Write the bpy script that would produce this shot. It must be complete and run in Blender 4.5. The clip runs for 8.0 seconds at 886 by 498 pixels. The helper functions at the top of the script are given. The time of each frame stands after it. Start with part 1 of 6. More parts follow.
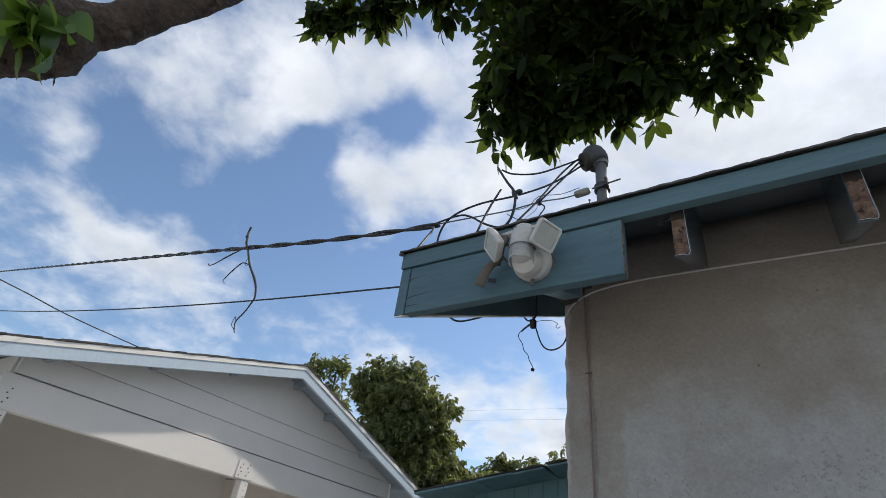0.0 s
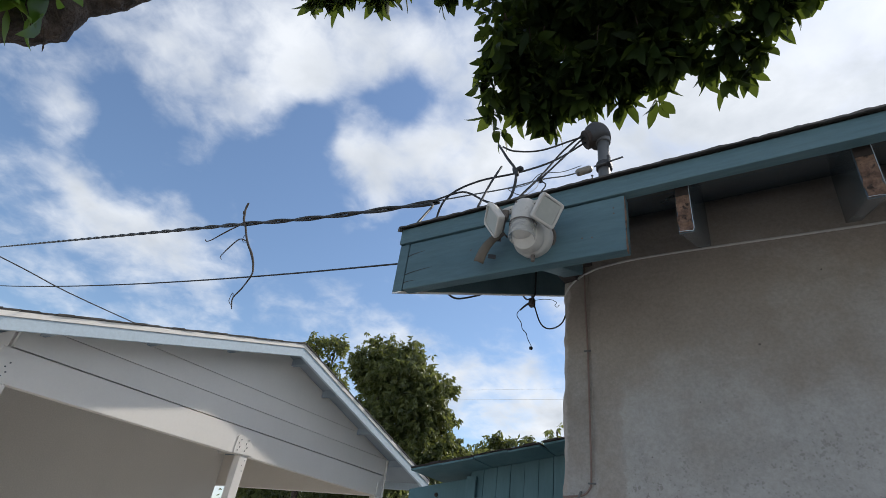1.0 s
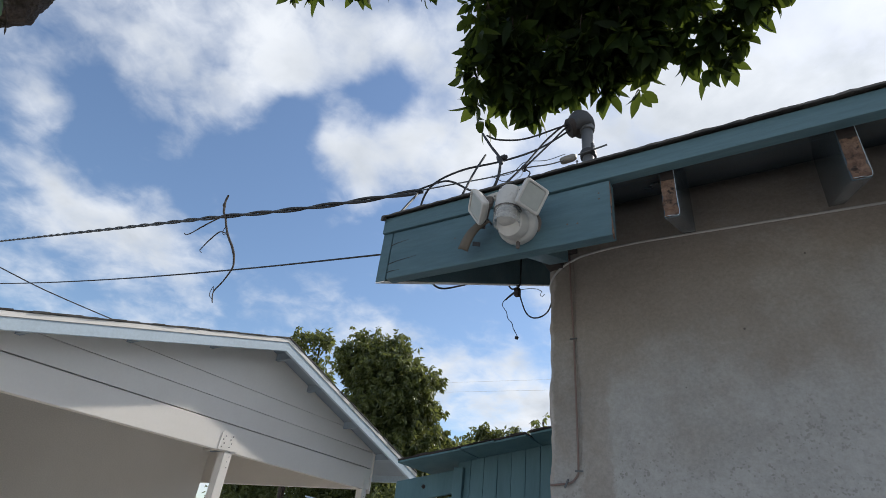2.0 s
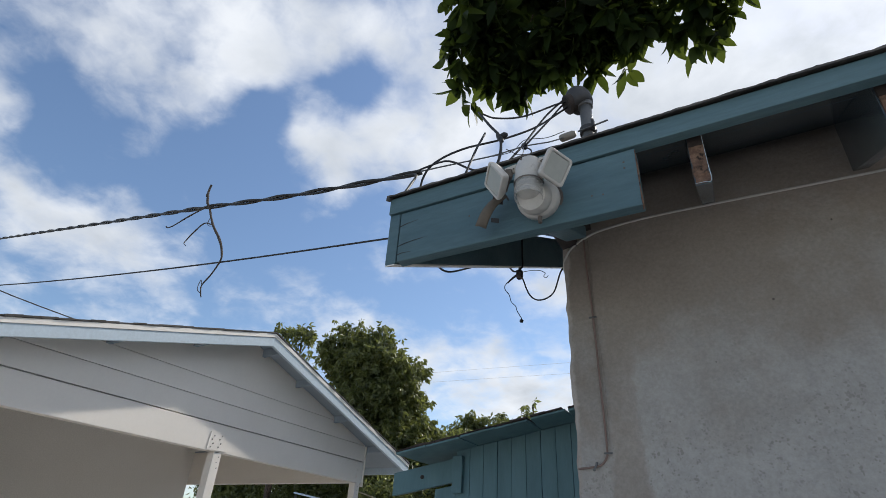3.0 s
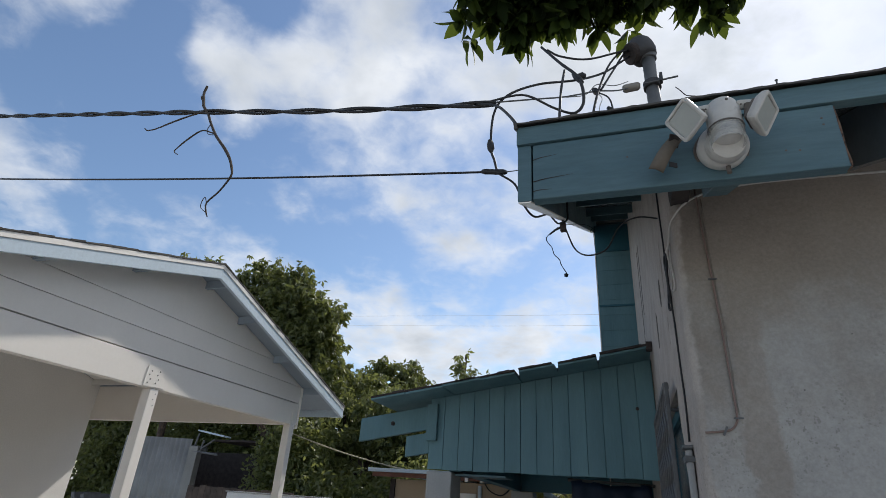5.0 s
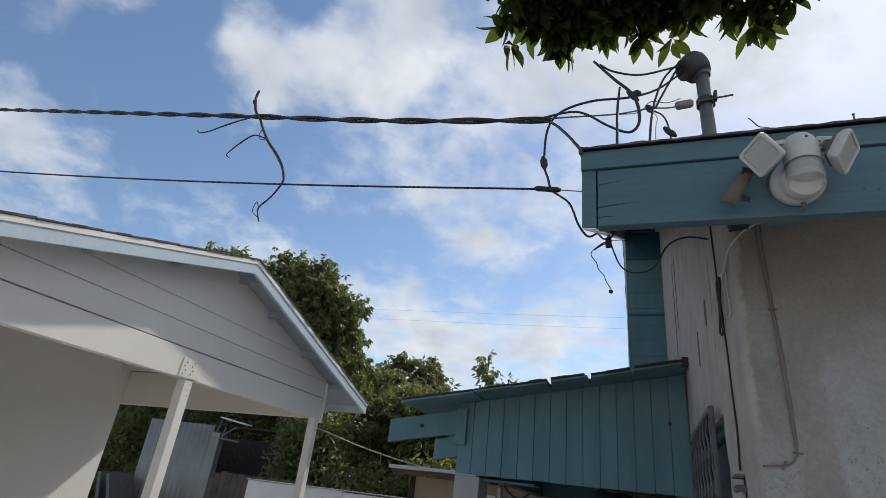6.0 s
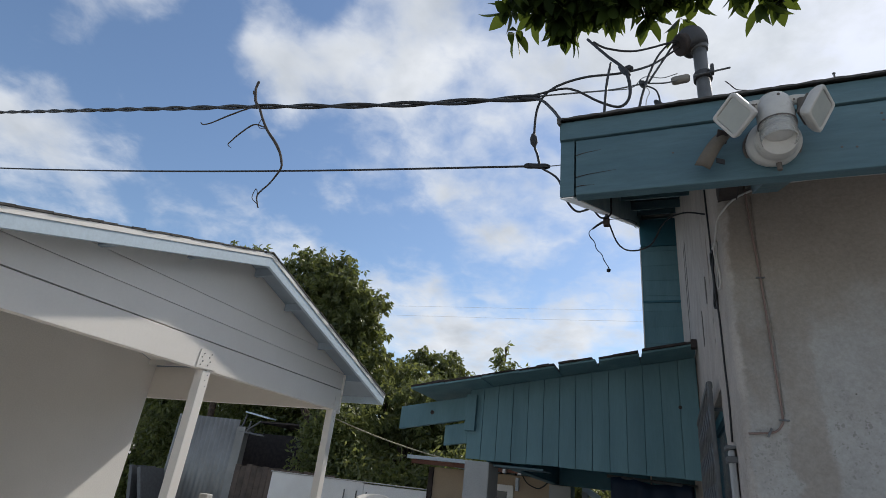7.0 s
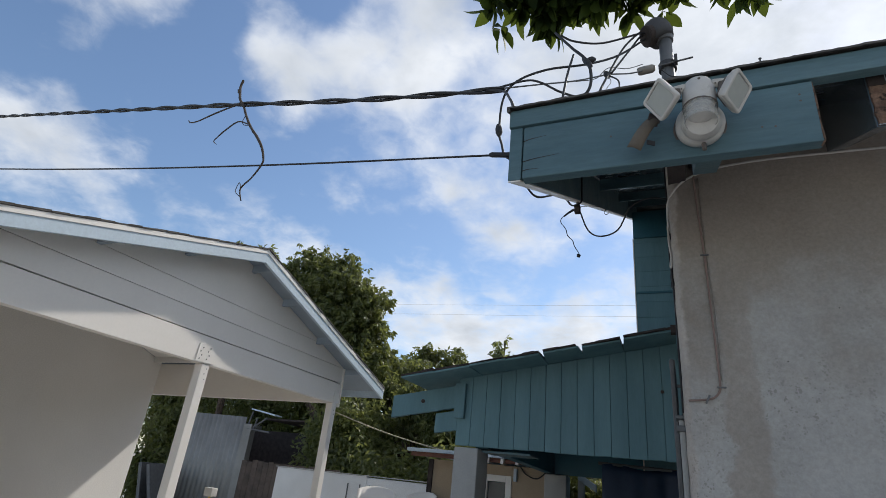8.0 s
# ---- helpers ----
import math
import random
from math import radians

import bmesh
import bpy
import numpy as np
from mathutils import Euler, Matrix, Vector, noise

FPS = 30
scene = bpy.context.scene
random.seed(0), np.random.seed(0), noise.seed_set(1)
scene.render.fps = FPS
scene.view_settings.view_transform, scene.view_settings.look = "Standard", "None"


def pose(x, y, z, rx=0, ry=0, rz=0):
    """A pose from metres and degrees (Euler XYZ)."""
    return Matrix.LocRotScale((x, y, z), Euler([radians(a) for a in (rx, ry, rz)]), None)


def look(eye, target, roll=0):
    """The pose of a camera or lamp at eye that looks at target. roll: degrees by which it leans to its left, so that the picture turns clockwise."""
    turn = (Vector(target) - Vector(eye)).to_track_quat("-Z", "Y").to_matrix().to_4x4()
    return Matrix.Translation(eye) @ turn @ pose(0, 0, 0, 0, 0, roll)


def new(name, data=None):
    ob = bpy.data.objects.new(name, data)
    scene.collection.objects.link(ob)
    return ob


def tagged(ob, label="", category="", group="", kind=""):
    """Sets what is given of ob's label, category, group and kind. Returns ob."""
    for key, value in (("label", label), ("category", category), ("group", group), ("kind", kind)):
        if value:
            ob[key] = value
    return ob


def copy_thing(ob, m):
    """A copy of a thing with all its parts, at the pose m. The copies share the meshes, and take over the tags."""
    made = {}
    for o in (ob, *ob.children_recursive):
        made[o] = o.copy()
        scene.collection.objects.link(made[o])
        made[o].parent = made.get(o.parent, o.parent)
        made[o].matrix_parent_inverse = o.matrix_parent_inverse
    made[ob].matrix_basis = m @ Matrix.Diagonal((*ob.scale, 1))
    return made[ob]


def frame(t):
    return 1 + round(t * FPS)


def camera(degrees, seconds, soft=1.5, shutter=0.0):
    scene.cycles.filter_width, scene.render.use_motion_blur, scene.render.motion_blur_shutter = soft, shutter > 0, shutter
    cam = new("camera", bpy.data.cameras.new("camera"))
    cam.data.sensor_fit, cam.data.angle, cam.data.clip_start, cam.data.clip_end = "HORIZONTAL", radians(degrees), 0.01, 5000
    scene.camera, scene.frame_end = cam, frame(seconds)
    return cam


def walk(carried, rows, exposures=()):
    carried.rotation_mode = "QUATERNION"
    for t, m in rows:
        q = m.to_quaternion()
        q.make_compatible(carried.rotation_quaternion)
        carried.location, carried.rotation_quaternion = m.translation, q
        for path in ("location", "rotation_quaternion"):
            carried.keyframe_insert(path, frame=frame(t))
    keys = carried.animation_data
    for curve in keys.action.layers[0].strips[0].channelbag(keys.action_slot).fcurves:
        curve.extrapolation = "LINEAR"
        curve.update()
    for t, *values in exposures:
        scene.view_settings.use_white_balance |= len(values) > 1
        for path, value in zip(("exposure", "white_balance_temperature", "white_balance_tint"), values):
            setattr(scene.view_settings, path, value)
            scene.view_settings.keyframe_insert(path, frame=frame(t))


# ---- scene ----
cam = camera(79.5, 8.0, soft=0.8)
PATH = [
    (0, (-0.041, 0.003, 1.672), (-1.042, 1.344, 2.768), 8.3),
    (0.5, (-0.039, 0.008, 1.677), (-1.057, 1.366, 2.735), 8.5),
    (1, (-0.059, 0.03, 1.671), (-1.07, 1.409, 2.707), 8.6),
    (1.5, (-0.067, 0.044, 1.671), (-1.058, 1.445, 2.698), 8.1),
    (3, (-0.225, 0.085, 1.679), (-1.126, 1.565, 2.677), 3.6),
    (3.5, (-0.438, 0.058, 1.681), (-1.259, 1.603, 2.649), 2.3),
    (4, (-0.625, -0.001, 1.687), (-1.347, 1.617, 2.616), 2.0),
    (4.5, (-0.751, 0.044, 1.69), (-1.387, 1.721, 2.574), 2.7),
    (4.7, (-0.831, 0.031, 1.692), (-1.447, 1.731, 2.546), 3.0),
    (5.8, (-1.073, -0.101, 1.754), (-1.719, 1.598, 2.59), 6.3),
    (6, (-1.052, -0.097, 1.756), (-1.723, 1.595, 2.585), 6.8),
    (6.5, (-1.017, -0.074, 1.75), (-1.743, 1.599, 2.571), 7.1),
    (7, (-0.93, -0.04, 1.698), (-1.681, 1.628, 2.506), 6.7),
    (7.5, (-0.813, 0.006, 1.655), (-1.572, 1.675, 2.454), 6.2),
    (8, (-0.748, -0.043, 1.626), (-1.526, 1.616, 2.427), 6.2),
]
EXPOSURES = [(0, 0.20), (1.5, 0.18), (3.5, 0.15), (4.6, 0.12), (5.8, 0.02), (6.5, 0.0), (7.3, 0.05), (8, 0.13)]
walk(cam, [(t, look(eye, target, roll)) for t, eye, target, roll in PATH], EXPOSURES)

# ---------------------------------------------------------------- sky, sun
SUN_DIR = Vector((0.272, 0.647, 0.712)).normalized()      # towards the sun
world = bpy.data.worlds.new("sky")
scene.world = world
world.use_nodes = True


def build_sky(w):
    nt = w.node_tree
    n, l = nt.nodes, nt.links
    n.clear()
    out = n.new("ShaderNodeOutputWorld")
    sky = n.new("ShaderNodeTexSky")
    sky.sky_type = "NISHITA"
    sky.sun_disc = False
    sky.sun_elevation = math.asin(SUN_DIR.z)
    sky.sun_rotation = math.atan2(SUN_DIR.x, SUN_DIR.y)
    sky.air_density, sky.dust_density, sky.ozone_density = 1.1, 0.4, 3.0
    blue = n.new("ShaderNodeBackground")
    l.new(sky.outputs[0], blue.inputs[0])
    blue.inputs[1].default_value = SKY_BLUE
    tc = n.new("ShaderNodeTexCoord")

    def math_node(op, a, b=None, c=None, clamp=False):
        m = n.new("ShaderNodeMath")
        m.operation, m.use_clamp = op, clamp
        for k, v in enumerate((a, b, c)):
            if v is None:
                continue
            if isinstance(v, (int, float)):
                m.inputs[k].default_value = v
            else:
                l.new(v, m.inputs[k])
        return m.outputs[0]

    def noise_node(vec, scale, detail, rough=0.55, dist=0.0):
        t = n.new("ShaderNodeTexNoise")
        t.inputs["Scale"].default_value, t.inputs["Detail"].default_value = scale, detail
        t.inputs["Roughness"].default_value, t.inputs["Distortion"].default_value = rough, dist
        l.new(vec, t.inputs["Vector"])
        return t
    # cloud layer: bearings fall on a flat deck, so clouds shrink towards the horizon
    norm = n.new("ShaderNodeVectorMath")
    norm.operation = "NORMALIZE"
    l.new(tc.outputs["Generated"], norm.inputs[0])
    warp = noise_node(norm.outputs[0], 4.5, 3.0)
    off = n.new("ShaderNodeVectorMath")
    off.operation = "MULTIPLY_ADD"
    l.new(warp.outputs["Color"], off.inputs[0])
    off.inputs[1].default_value = (0.14, 0.14, 0.14)
    off.inputs[2].default_value = (-0.07, -0.07, -0.07)
    bent = n.new("ShaderNodeVectorMath")
    l.new(norm.outputs[0], bent.inputs[0])
    l.new(off.outputs[0], bent.inputs[1])
    cover = None
    # the last bank is unseen, added to brighten the carport gable from +x
    for az, el, rad, weight in HIGH_BANKS + LOW_BANKS + GAPS + [(-100, 42, 40, 1.0)]:
        a, e = radians(az), radians(el)
        d = n.new("ShaderNodeVectorMath")
        d.operation = "DISTANCE"
        l.new(bent.outputs[0], d.inputs[0])
        d.inputs[1].default_value = (-math.sin(a) * math.cos(e), math.cos(a) * math.cos(e), math.sin(e))
        mr = n.new("ShaderNodeMapRange")
        mr.interpolation_type = "SMOOTHSTEP"
        l.new(d.outputs["Value"], mr.inputs["Value"])
        mr.inputs["From Min"].default_value, mr.inputs["From Max"].default_value = radians(rad) * 1.5, 0.0
        mr.inputs["To Min"].default_value, mr.inputs["To Max"].default_value = 0.0, weight
        cover = mr.outputs[0] if cover is None else math_node("ADD", cover, mr.outputs[0])
    sep = n.new("ShaderNodeSeparateXYZ")
    l.new(norm.outputs[0], sep.inputs[0])
    up = math_node("ADD", math_node("MAXIMUM", sep.outputs[2], 0.0), 0.32)
    deck = n.new("ShaderNodeVectorMath")
    deck.operation = "DIVIDE"
    l.new(norm.outputs[0], deck.inputs[0])
    comb = n.new("ShaderNodeCombineXYZ")
    for k in range(3):
        l.new(up, comb.inputs[k])
    l.new(comb.outputs[0], deck.inputs[1])
    big = noise_node(deck.outputs[0], 3.2, 9.0, 0.53, 0.30)
    fine = noise_node(deck.outputs[0], 9.0, 7.0, 0.50, 0.35)
    wisp = noise_node(deck.outputs[0], 24.0, 6.0, 0.6, 0.5)
    grain = math_node("ADD", math_node("ADD", math_node("MULTIPLY", math_node("SUBTRACT", big.outputs[0], 0.5), 2.2),
                      math_node("MULTIPLY", math_node("SUBTRACT", fine.outputs[0], 0.5), 2.0)), math_node("MULTIPLY", math_node("SUBTRACT", wisp.outputs[0], 0.5), 0.7))
    dens = math_node("ADD", math_node("MULTIPLY_ADD", cover, 0.80, 0.02), grain)
    mask = n.new("ShaderNodeMapRange")
    mask.interpolation_type = "SMOOTHSTEP"
    l.new(dens, mask.inputs["Value"])
    mask.inputs["From Min"].default_value, mask.inputs["From Max"].default_value = -0.45, 1.15
    # thick middles are greyer, thin edges whiter
    shade = n.new("ShaderNodeValToRGB")
    shade.color_ramp.elements[0].position, shade.color_ramp.elements[0].color = 0.30, (0.88, 0.92, 0.98, 1)
    shade.color_ramp.elements[1].position, shade.color_ramp.elements[1].color = 0.85, (0.58, 0.63, 0.70, 1)
    bulk = noise_node(deck.outputs[0], 5.5, 5.0, 0.5, 0.2)
    l.new(math_node("ADD", math_node("MULTIPLY", dens, 0.30), math_node("MULTIPLY_ADD", bulk.outputs[0], 1.5, -0.48)), shade.inputs[0])
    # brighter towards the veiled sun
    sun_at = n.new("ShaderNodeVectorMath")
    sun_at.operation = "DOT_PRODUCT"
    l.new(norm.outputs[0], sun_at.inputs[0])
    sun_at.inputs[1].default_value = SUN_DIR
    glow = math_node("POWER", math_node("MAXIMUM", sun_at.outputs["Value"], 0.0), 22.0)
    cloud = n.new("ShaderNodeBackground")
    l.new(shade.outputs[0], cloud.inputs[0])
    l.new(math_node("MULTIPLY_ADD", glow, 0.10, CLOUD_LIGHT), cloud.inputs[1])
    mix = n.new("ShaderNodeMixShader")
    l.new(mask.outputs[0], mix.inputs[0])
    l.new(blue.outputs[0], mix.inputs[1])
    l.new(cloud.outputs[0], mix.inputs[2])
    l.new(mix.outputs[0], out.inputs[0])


SKY_BLUE, CLOUD_LIGHT = 0.130, 0.90
# cloud banks, then gaps: bearing from +y towards -x, height, radius in degrees, weight
HIGH_BANKS = [
    (78.7, 31.4, 2.7, 0.7), (78.9, 39.5, 6.1, 0.5), (69.7, 42.3, 5.5, 0.55), (62.8, 46.7, 6.1, 0.65), (64.7, 40.4, 3.0, 0.4), (56.1, 49.4, 7.3, 0.8),
    (46.4, 51, 5.5, 0.8), (33.7, 50.8, 6.1, 0.9), (50.8, 39.4, 3.9, 0.9), (45.7, 36.9, 3.6, 0.9), (40.6, 41.8, 3.6, 0.8), (34.9, 40.6, 4.2, 0.8),
    (29.7, 44.9, 4.8, 0.8), (15.1, 43.9, 7.3, 0.9), (-0.2, 45.6, 9.1, 1), (-13.5, 39.6, 10.9, 1), (21.2, 36.6, 3.0, 0.7), (26.2, 29.5, 2.7, 0.7),
]
LOW_BANKS = [
    (74.2, 24.1, 4.2, 0.9), (70.9, 22.3, 3.3, 0.8), (70, 25.7, 1.7, 0.6), (64.4, 23.9, 3.3, 0.65), (67.6, 20.5, 3.0, 0.5), (59.9, 20.2, 3.3, 0.55),
    (55.4, 21.8, 1.8, 0.4), (44.2, 23.5, 1.8, 0.45), (30.3, 20.7, 2.3, 0.55), (25.2, 19.4, 2.4, 0.65), (32, 17.4, 3.6, 0.8), (26.4, 15.4, 4.8, 1),
    (20.4, 15.5, 4.2, 1), (36, 19.4, 1.8, 0.4), (17.1, 24.9, 2.7, 0.6), (11.9, 25.2, 2.1, 0.65), (3.9, 16.6, 2.4, 0.9), (8.5, 14.4, 3.6, 0.9),
    (13.3, 15.6, 3.6, 0.8), (3.6, 27.5, 2.7, 0.6),
]
GAPS = [
    (46.8, 45.7, 2.9, -1.2), (56, 41.6, 3.3, -0.9), (58.6, 37.3, 4.5, -0.9), (72.6, 31.9, 4.8, -0.9), (63.5, 33.4, 4.5, -0.9), (72.9, 28.4, 3.0, -0.8),
    (52.6, 31.3, 5.5, -0.9), (65, 28.3, 3.6, -0.5), (42.7, 29.5, 5.5, -0.7), (53.1, 26.4, 4.8, -0.7), (23.3, 24.2, 5.5, -0.4), (36.6, 24.7, 3.6, -0.5),
]
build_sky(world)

sun_data = bpy.data.lights.new("sun", "SUN")
sun_data.energy, sun_data.angle, sun_data.color = 3.2, radians(1.5), (1.0, 0.95, 0.87)
sun = new("sun", sun_data)
sun.matrix_world = look(SUN_DIR * 50, (0, 0, 0))


# ---------------------------------------------------------------- materials
def material(name, base, second=None, rough=0.7, metal=0.0, scale=6.0, fine=60.0, vary=0.5, bump=0.15, bump_scale=None,
             spots=None, spot_amount=0.0, spot_scale=9.0, per_piece=0.0, spec=0.5, grain=0.06, spot_soft=0.05, stretch=(1, 1, 1), relief=0.01):
    """Painted or natural surface: two scales of colour variation, optional blotches, fine relief."""
    m = bpy.data.materials.new(name)
    m.use_nodes = True
    n, l = m.node_tree.nodes, m.node_tree.links
    b = n["Principled BSDF"]
    b.inputs["Roughness"].default_value, b.inputs["Metallic"].default_value = rough, metal
    b.inputs["Specular IOR Level"].default_value = spec
    tc = n.new("ShaderNodeTexCoord")

    along = n.new("ShaderNodeVectorMath")
    along.operation = "MULTIPLY"
    along.inputs[1].default_value = stretch
    l.new(tc.outputs["Object"], along.inputs[0])

    def noise_at(s, d=4.0, r=0.6):
        t = n.new("ShaderNodeTexNoise")
        t.inputs["Scale"].default_value, t.inputs["Detail"].default_value, t.inputs["Roughness"].default_value = s, d, r
        l.new(along.outputs[0], t.inputs["Vector"])
        return t
    large, small = noise_at(scale), noise_at(fine, 3.0)
    second = second or tuple(0.6 * c for c in base)
    mix = n.new("ShaderNodeMix")
    mix.data_type = "RGBA"
    mix.inputs[6].default_value, mix.inputs[7].default_value = (*base, 1), (*second, 1)
    ramp = n.new("ShaderNodeMapRange")
    l.new(large.outputs[0], ramp.inputs[0])
    ramp.inputs[1].default_value, ramp.inputs[2].default_value = 0.35, 0.75
    ramp.inputs[4].default_value = vary
    l.new(ramp.outputs[0], mix.inputs[0])
    col = mix.outputs[2]
    mul = n.new("ShaderNodeMix")
    mul.data_type, mul.blend_type = "RGBA", "MULTIPLY"
    mul.inputs[0].default_value = 1.0
    l.new(col, mul.inputs[6])
    g = n.new("ShaderNodeMapRange")
    l.new(small.outputs[0], g.inputs[0])
    g.inputs[1].default_value, g.inputs[2].default_value, g.inputs[3].default_value, g.inputs[4].default_value = 0.3, 0.7, 1 - grain, 1 + grain
    l.new(g.outputs[0], mul.inputs[7])
    col = mul.outputs[2]
    if spots:
        sp = noise_at(spot_scale, 8.0, 0.7)
        sr = n.new("ShaderNodeMapRange")
        l.new(sp.outputs[0], sr.inputs[0])
        edge = 0.72 - 0.3 * spot_amount
        sr.inputs[1].default_value, sr.inputs[2].default_value = edge, edge + spot_soft
        sm = n.new("ShaderNodeMix")
        sm.data_type = "RGBA"
        l.new(sr.outputs[0], sm.inputs[0])
        l.new(col, sm.inputs[6])
        sm.inputs[7].default_value = (*spots, 1)
        col = sm.outputs[2]
    if per_piece:
        oi = n.new("ShaderNodeObjectInfo")
        pr = n.new("ShaderNodeMapRange")
        l.new(oi.outputs["Random"], pr.inputs[0])
        pr.inputs[3].default_value, pr.inputs[4].default_value = 1 - per_piece, 1 + per_piece
        pm = n.new("ShaderNodeMix")
        pm.data_type, pm.blend_type = "RGBA", "MULTIPLY"
        pm.inputs[0].default_value = 1.0
        l.new(col, pm.inputs[6])
        l.new(pr.outputs[0], pm.inputs[7])
        col = pm.outputs[2]
    l.new(col, b.inputs["Base Color"])
    rr = n.new("ShaderNodeMapRange")
    l.new(large.outputs[0], rr.inputs[0])
    rr.inputs[3].default_value, rr.inputs[4].default_value = max(0.05, rough - 0.12), min(1.0, rough + 0.12)
    l.new(rr.outputs[0], b.inputs["Roughness"])
    if bump:
        bn = n.new("ShaderNodeBump")
        bn.inputs["Strength"].default_value, bn.inputs["Distance"].default_value = bump, relief
        bs = noise_at(bump_scale or fine, 5.0, 0.65)
        l.new(bs.outputs[0], bn.inputs["Height"])
        l.new(bn.outputs[0], b.inputs["Normal"])
    return m


def leaf_material(name, dark, light, through_colour, rough=0.45, amount=0.35, spec=0.5):
    m = bpy.data.materials.new(name)
    m.use_nodes = True
    n, l = m.node_tree.nodes, m.node_tree.links
    b, out = n["Principled BSDF"], n["Material Output"]
    geo = n.new("ShaderNodeNewGeometry")
    mix = n.new("ShaderNodeMix")
    mix.data_type = "RGBA"
    l.new(geo.outputs["Random Per Island"], mix.inputs[0])
    mix.inputs[6].default_value, mix.inputs[7].default_value = (*dark, 1), (*light, 1)
    l.new(mix.outputs[2], b.inputs["Base Color"])
    b.inputs["Roughness"].default_value, b.inputs["Specular IOR Level"].default_value = rough, spec
    tr = n.new("ShaderNodeBsdfTranslucent")
    tr.inputs[0].default_value = (*through_colour, 1)
    ms = n.new("ShaderNodeMixShader")
    ms.inputs[0].default_value = amount
    l.new(b.outputs[0], ms.inputs[1])
    l.new(tr.outputs[0], ms.inputs[2])
    l.new(ms.outputs[0], out.inputs[0])
    return m


BLUE = material("blue_paint", (0.098, 0.172, 0.192), (0.060, 0.120, 0.145), rough=0.5, scale=5, fine=90, vary=1.0, bump=0.30, bump_scale=60,
                spots=(0.045, 0.085, 0.105), spot_amount=0.30, spot_scale=11, spot_soft=0.12, grain=0.10, stretch=(0.16, 1, 1))
BLUE_BOARD = material("blue_board_paint", (0.118, 0.228, 0.255), (0.085, 0.175, 0.202), rough=0.6, scale=6, fine=80, vary=1.0, bump=0.16, per_piece=0.05,
                      grain=0.05, spots=(0.05, 0.10, 0.12), spot_amount=0.22, spot_scale=12, spot_soft=0.12, stretch=(1, 1, 0.16))
# darker and greyer than the fascia blue, with more gloss
EAVE = material("grey_blue_eave_paint", (0.082, 0.108, 0.126), (0.062, 0.082, 0.098), rough=0.24, scale=3, fine=50, vary=0.9, bump=0.04, per_piece=0.06, spec=0.8)
BLUE_DARK = material("dark_blue_paint", (0.028, 0.118, 0.155), (0.02, 0.085, 0.115), rough=0.5, scale=4, bump=0.1)


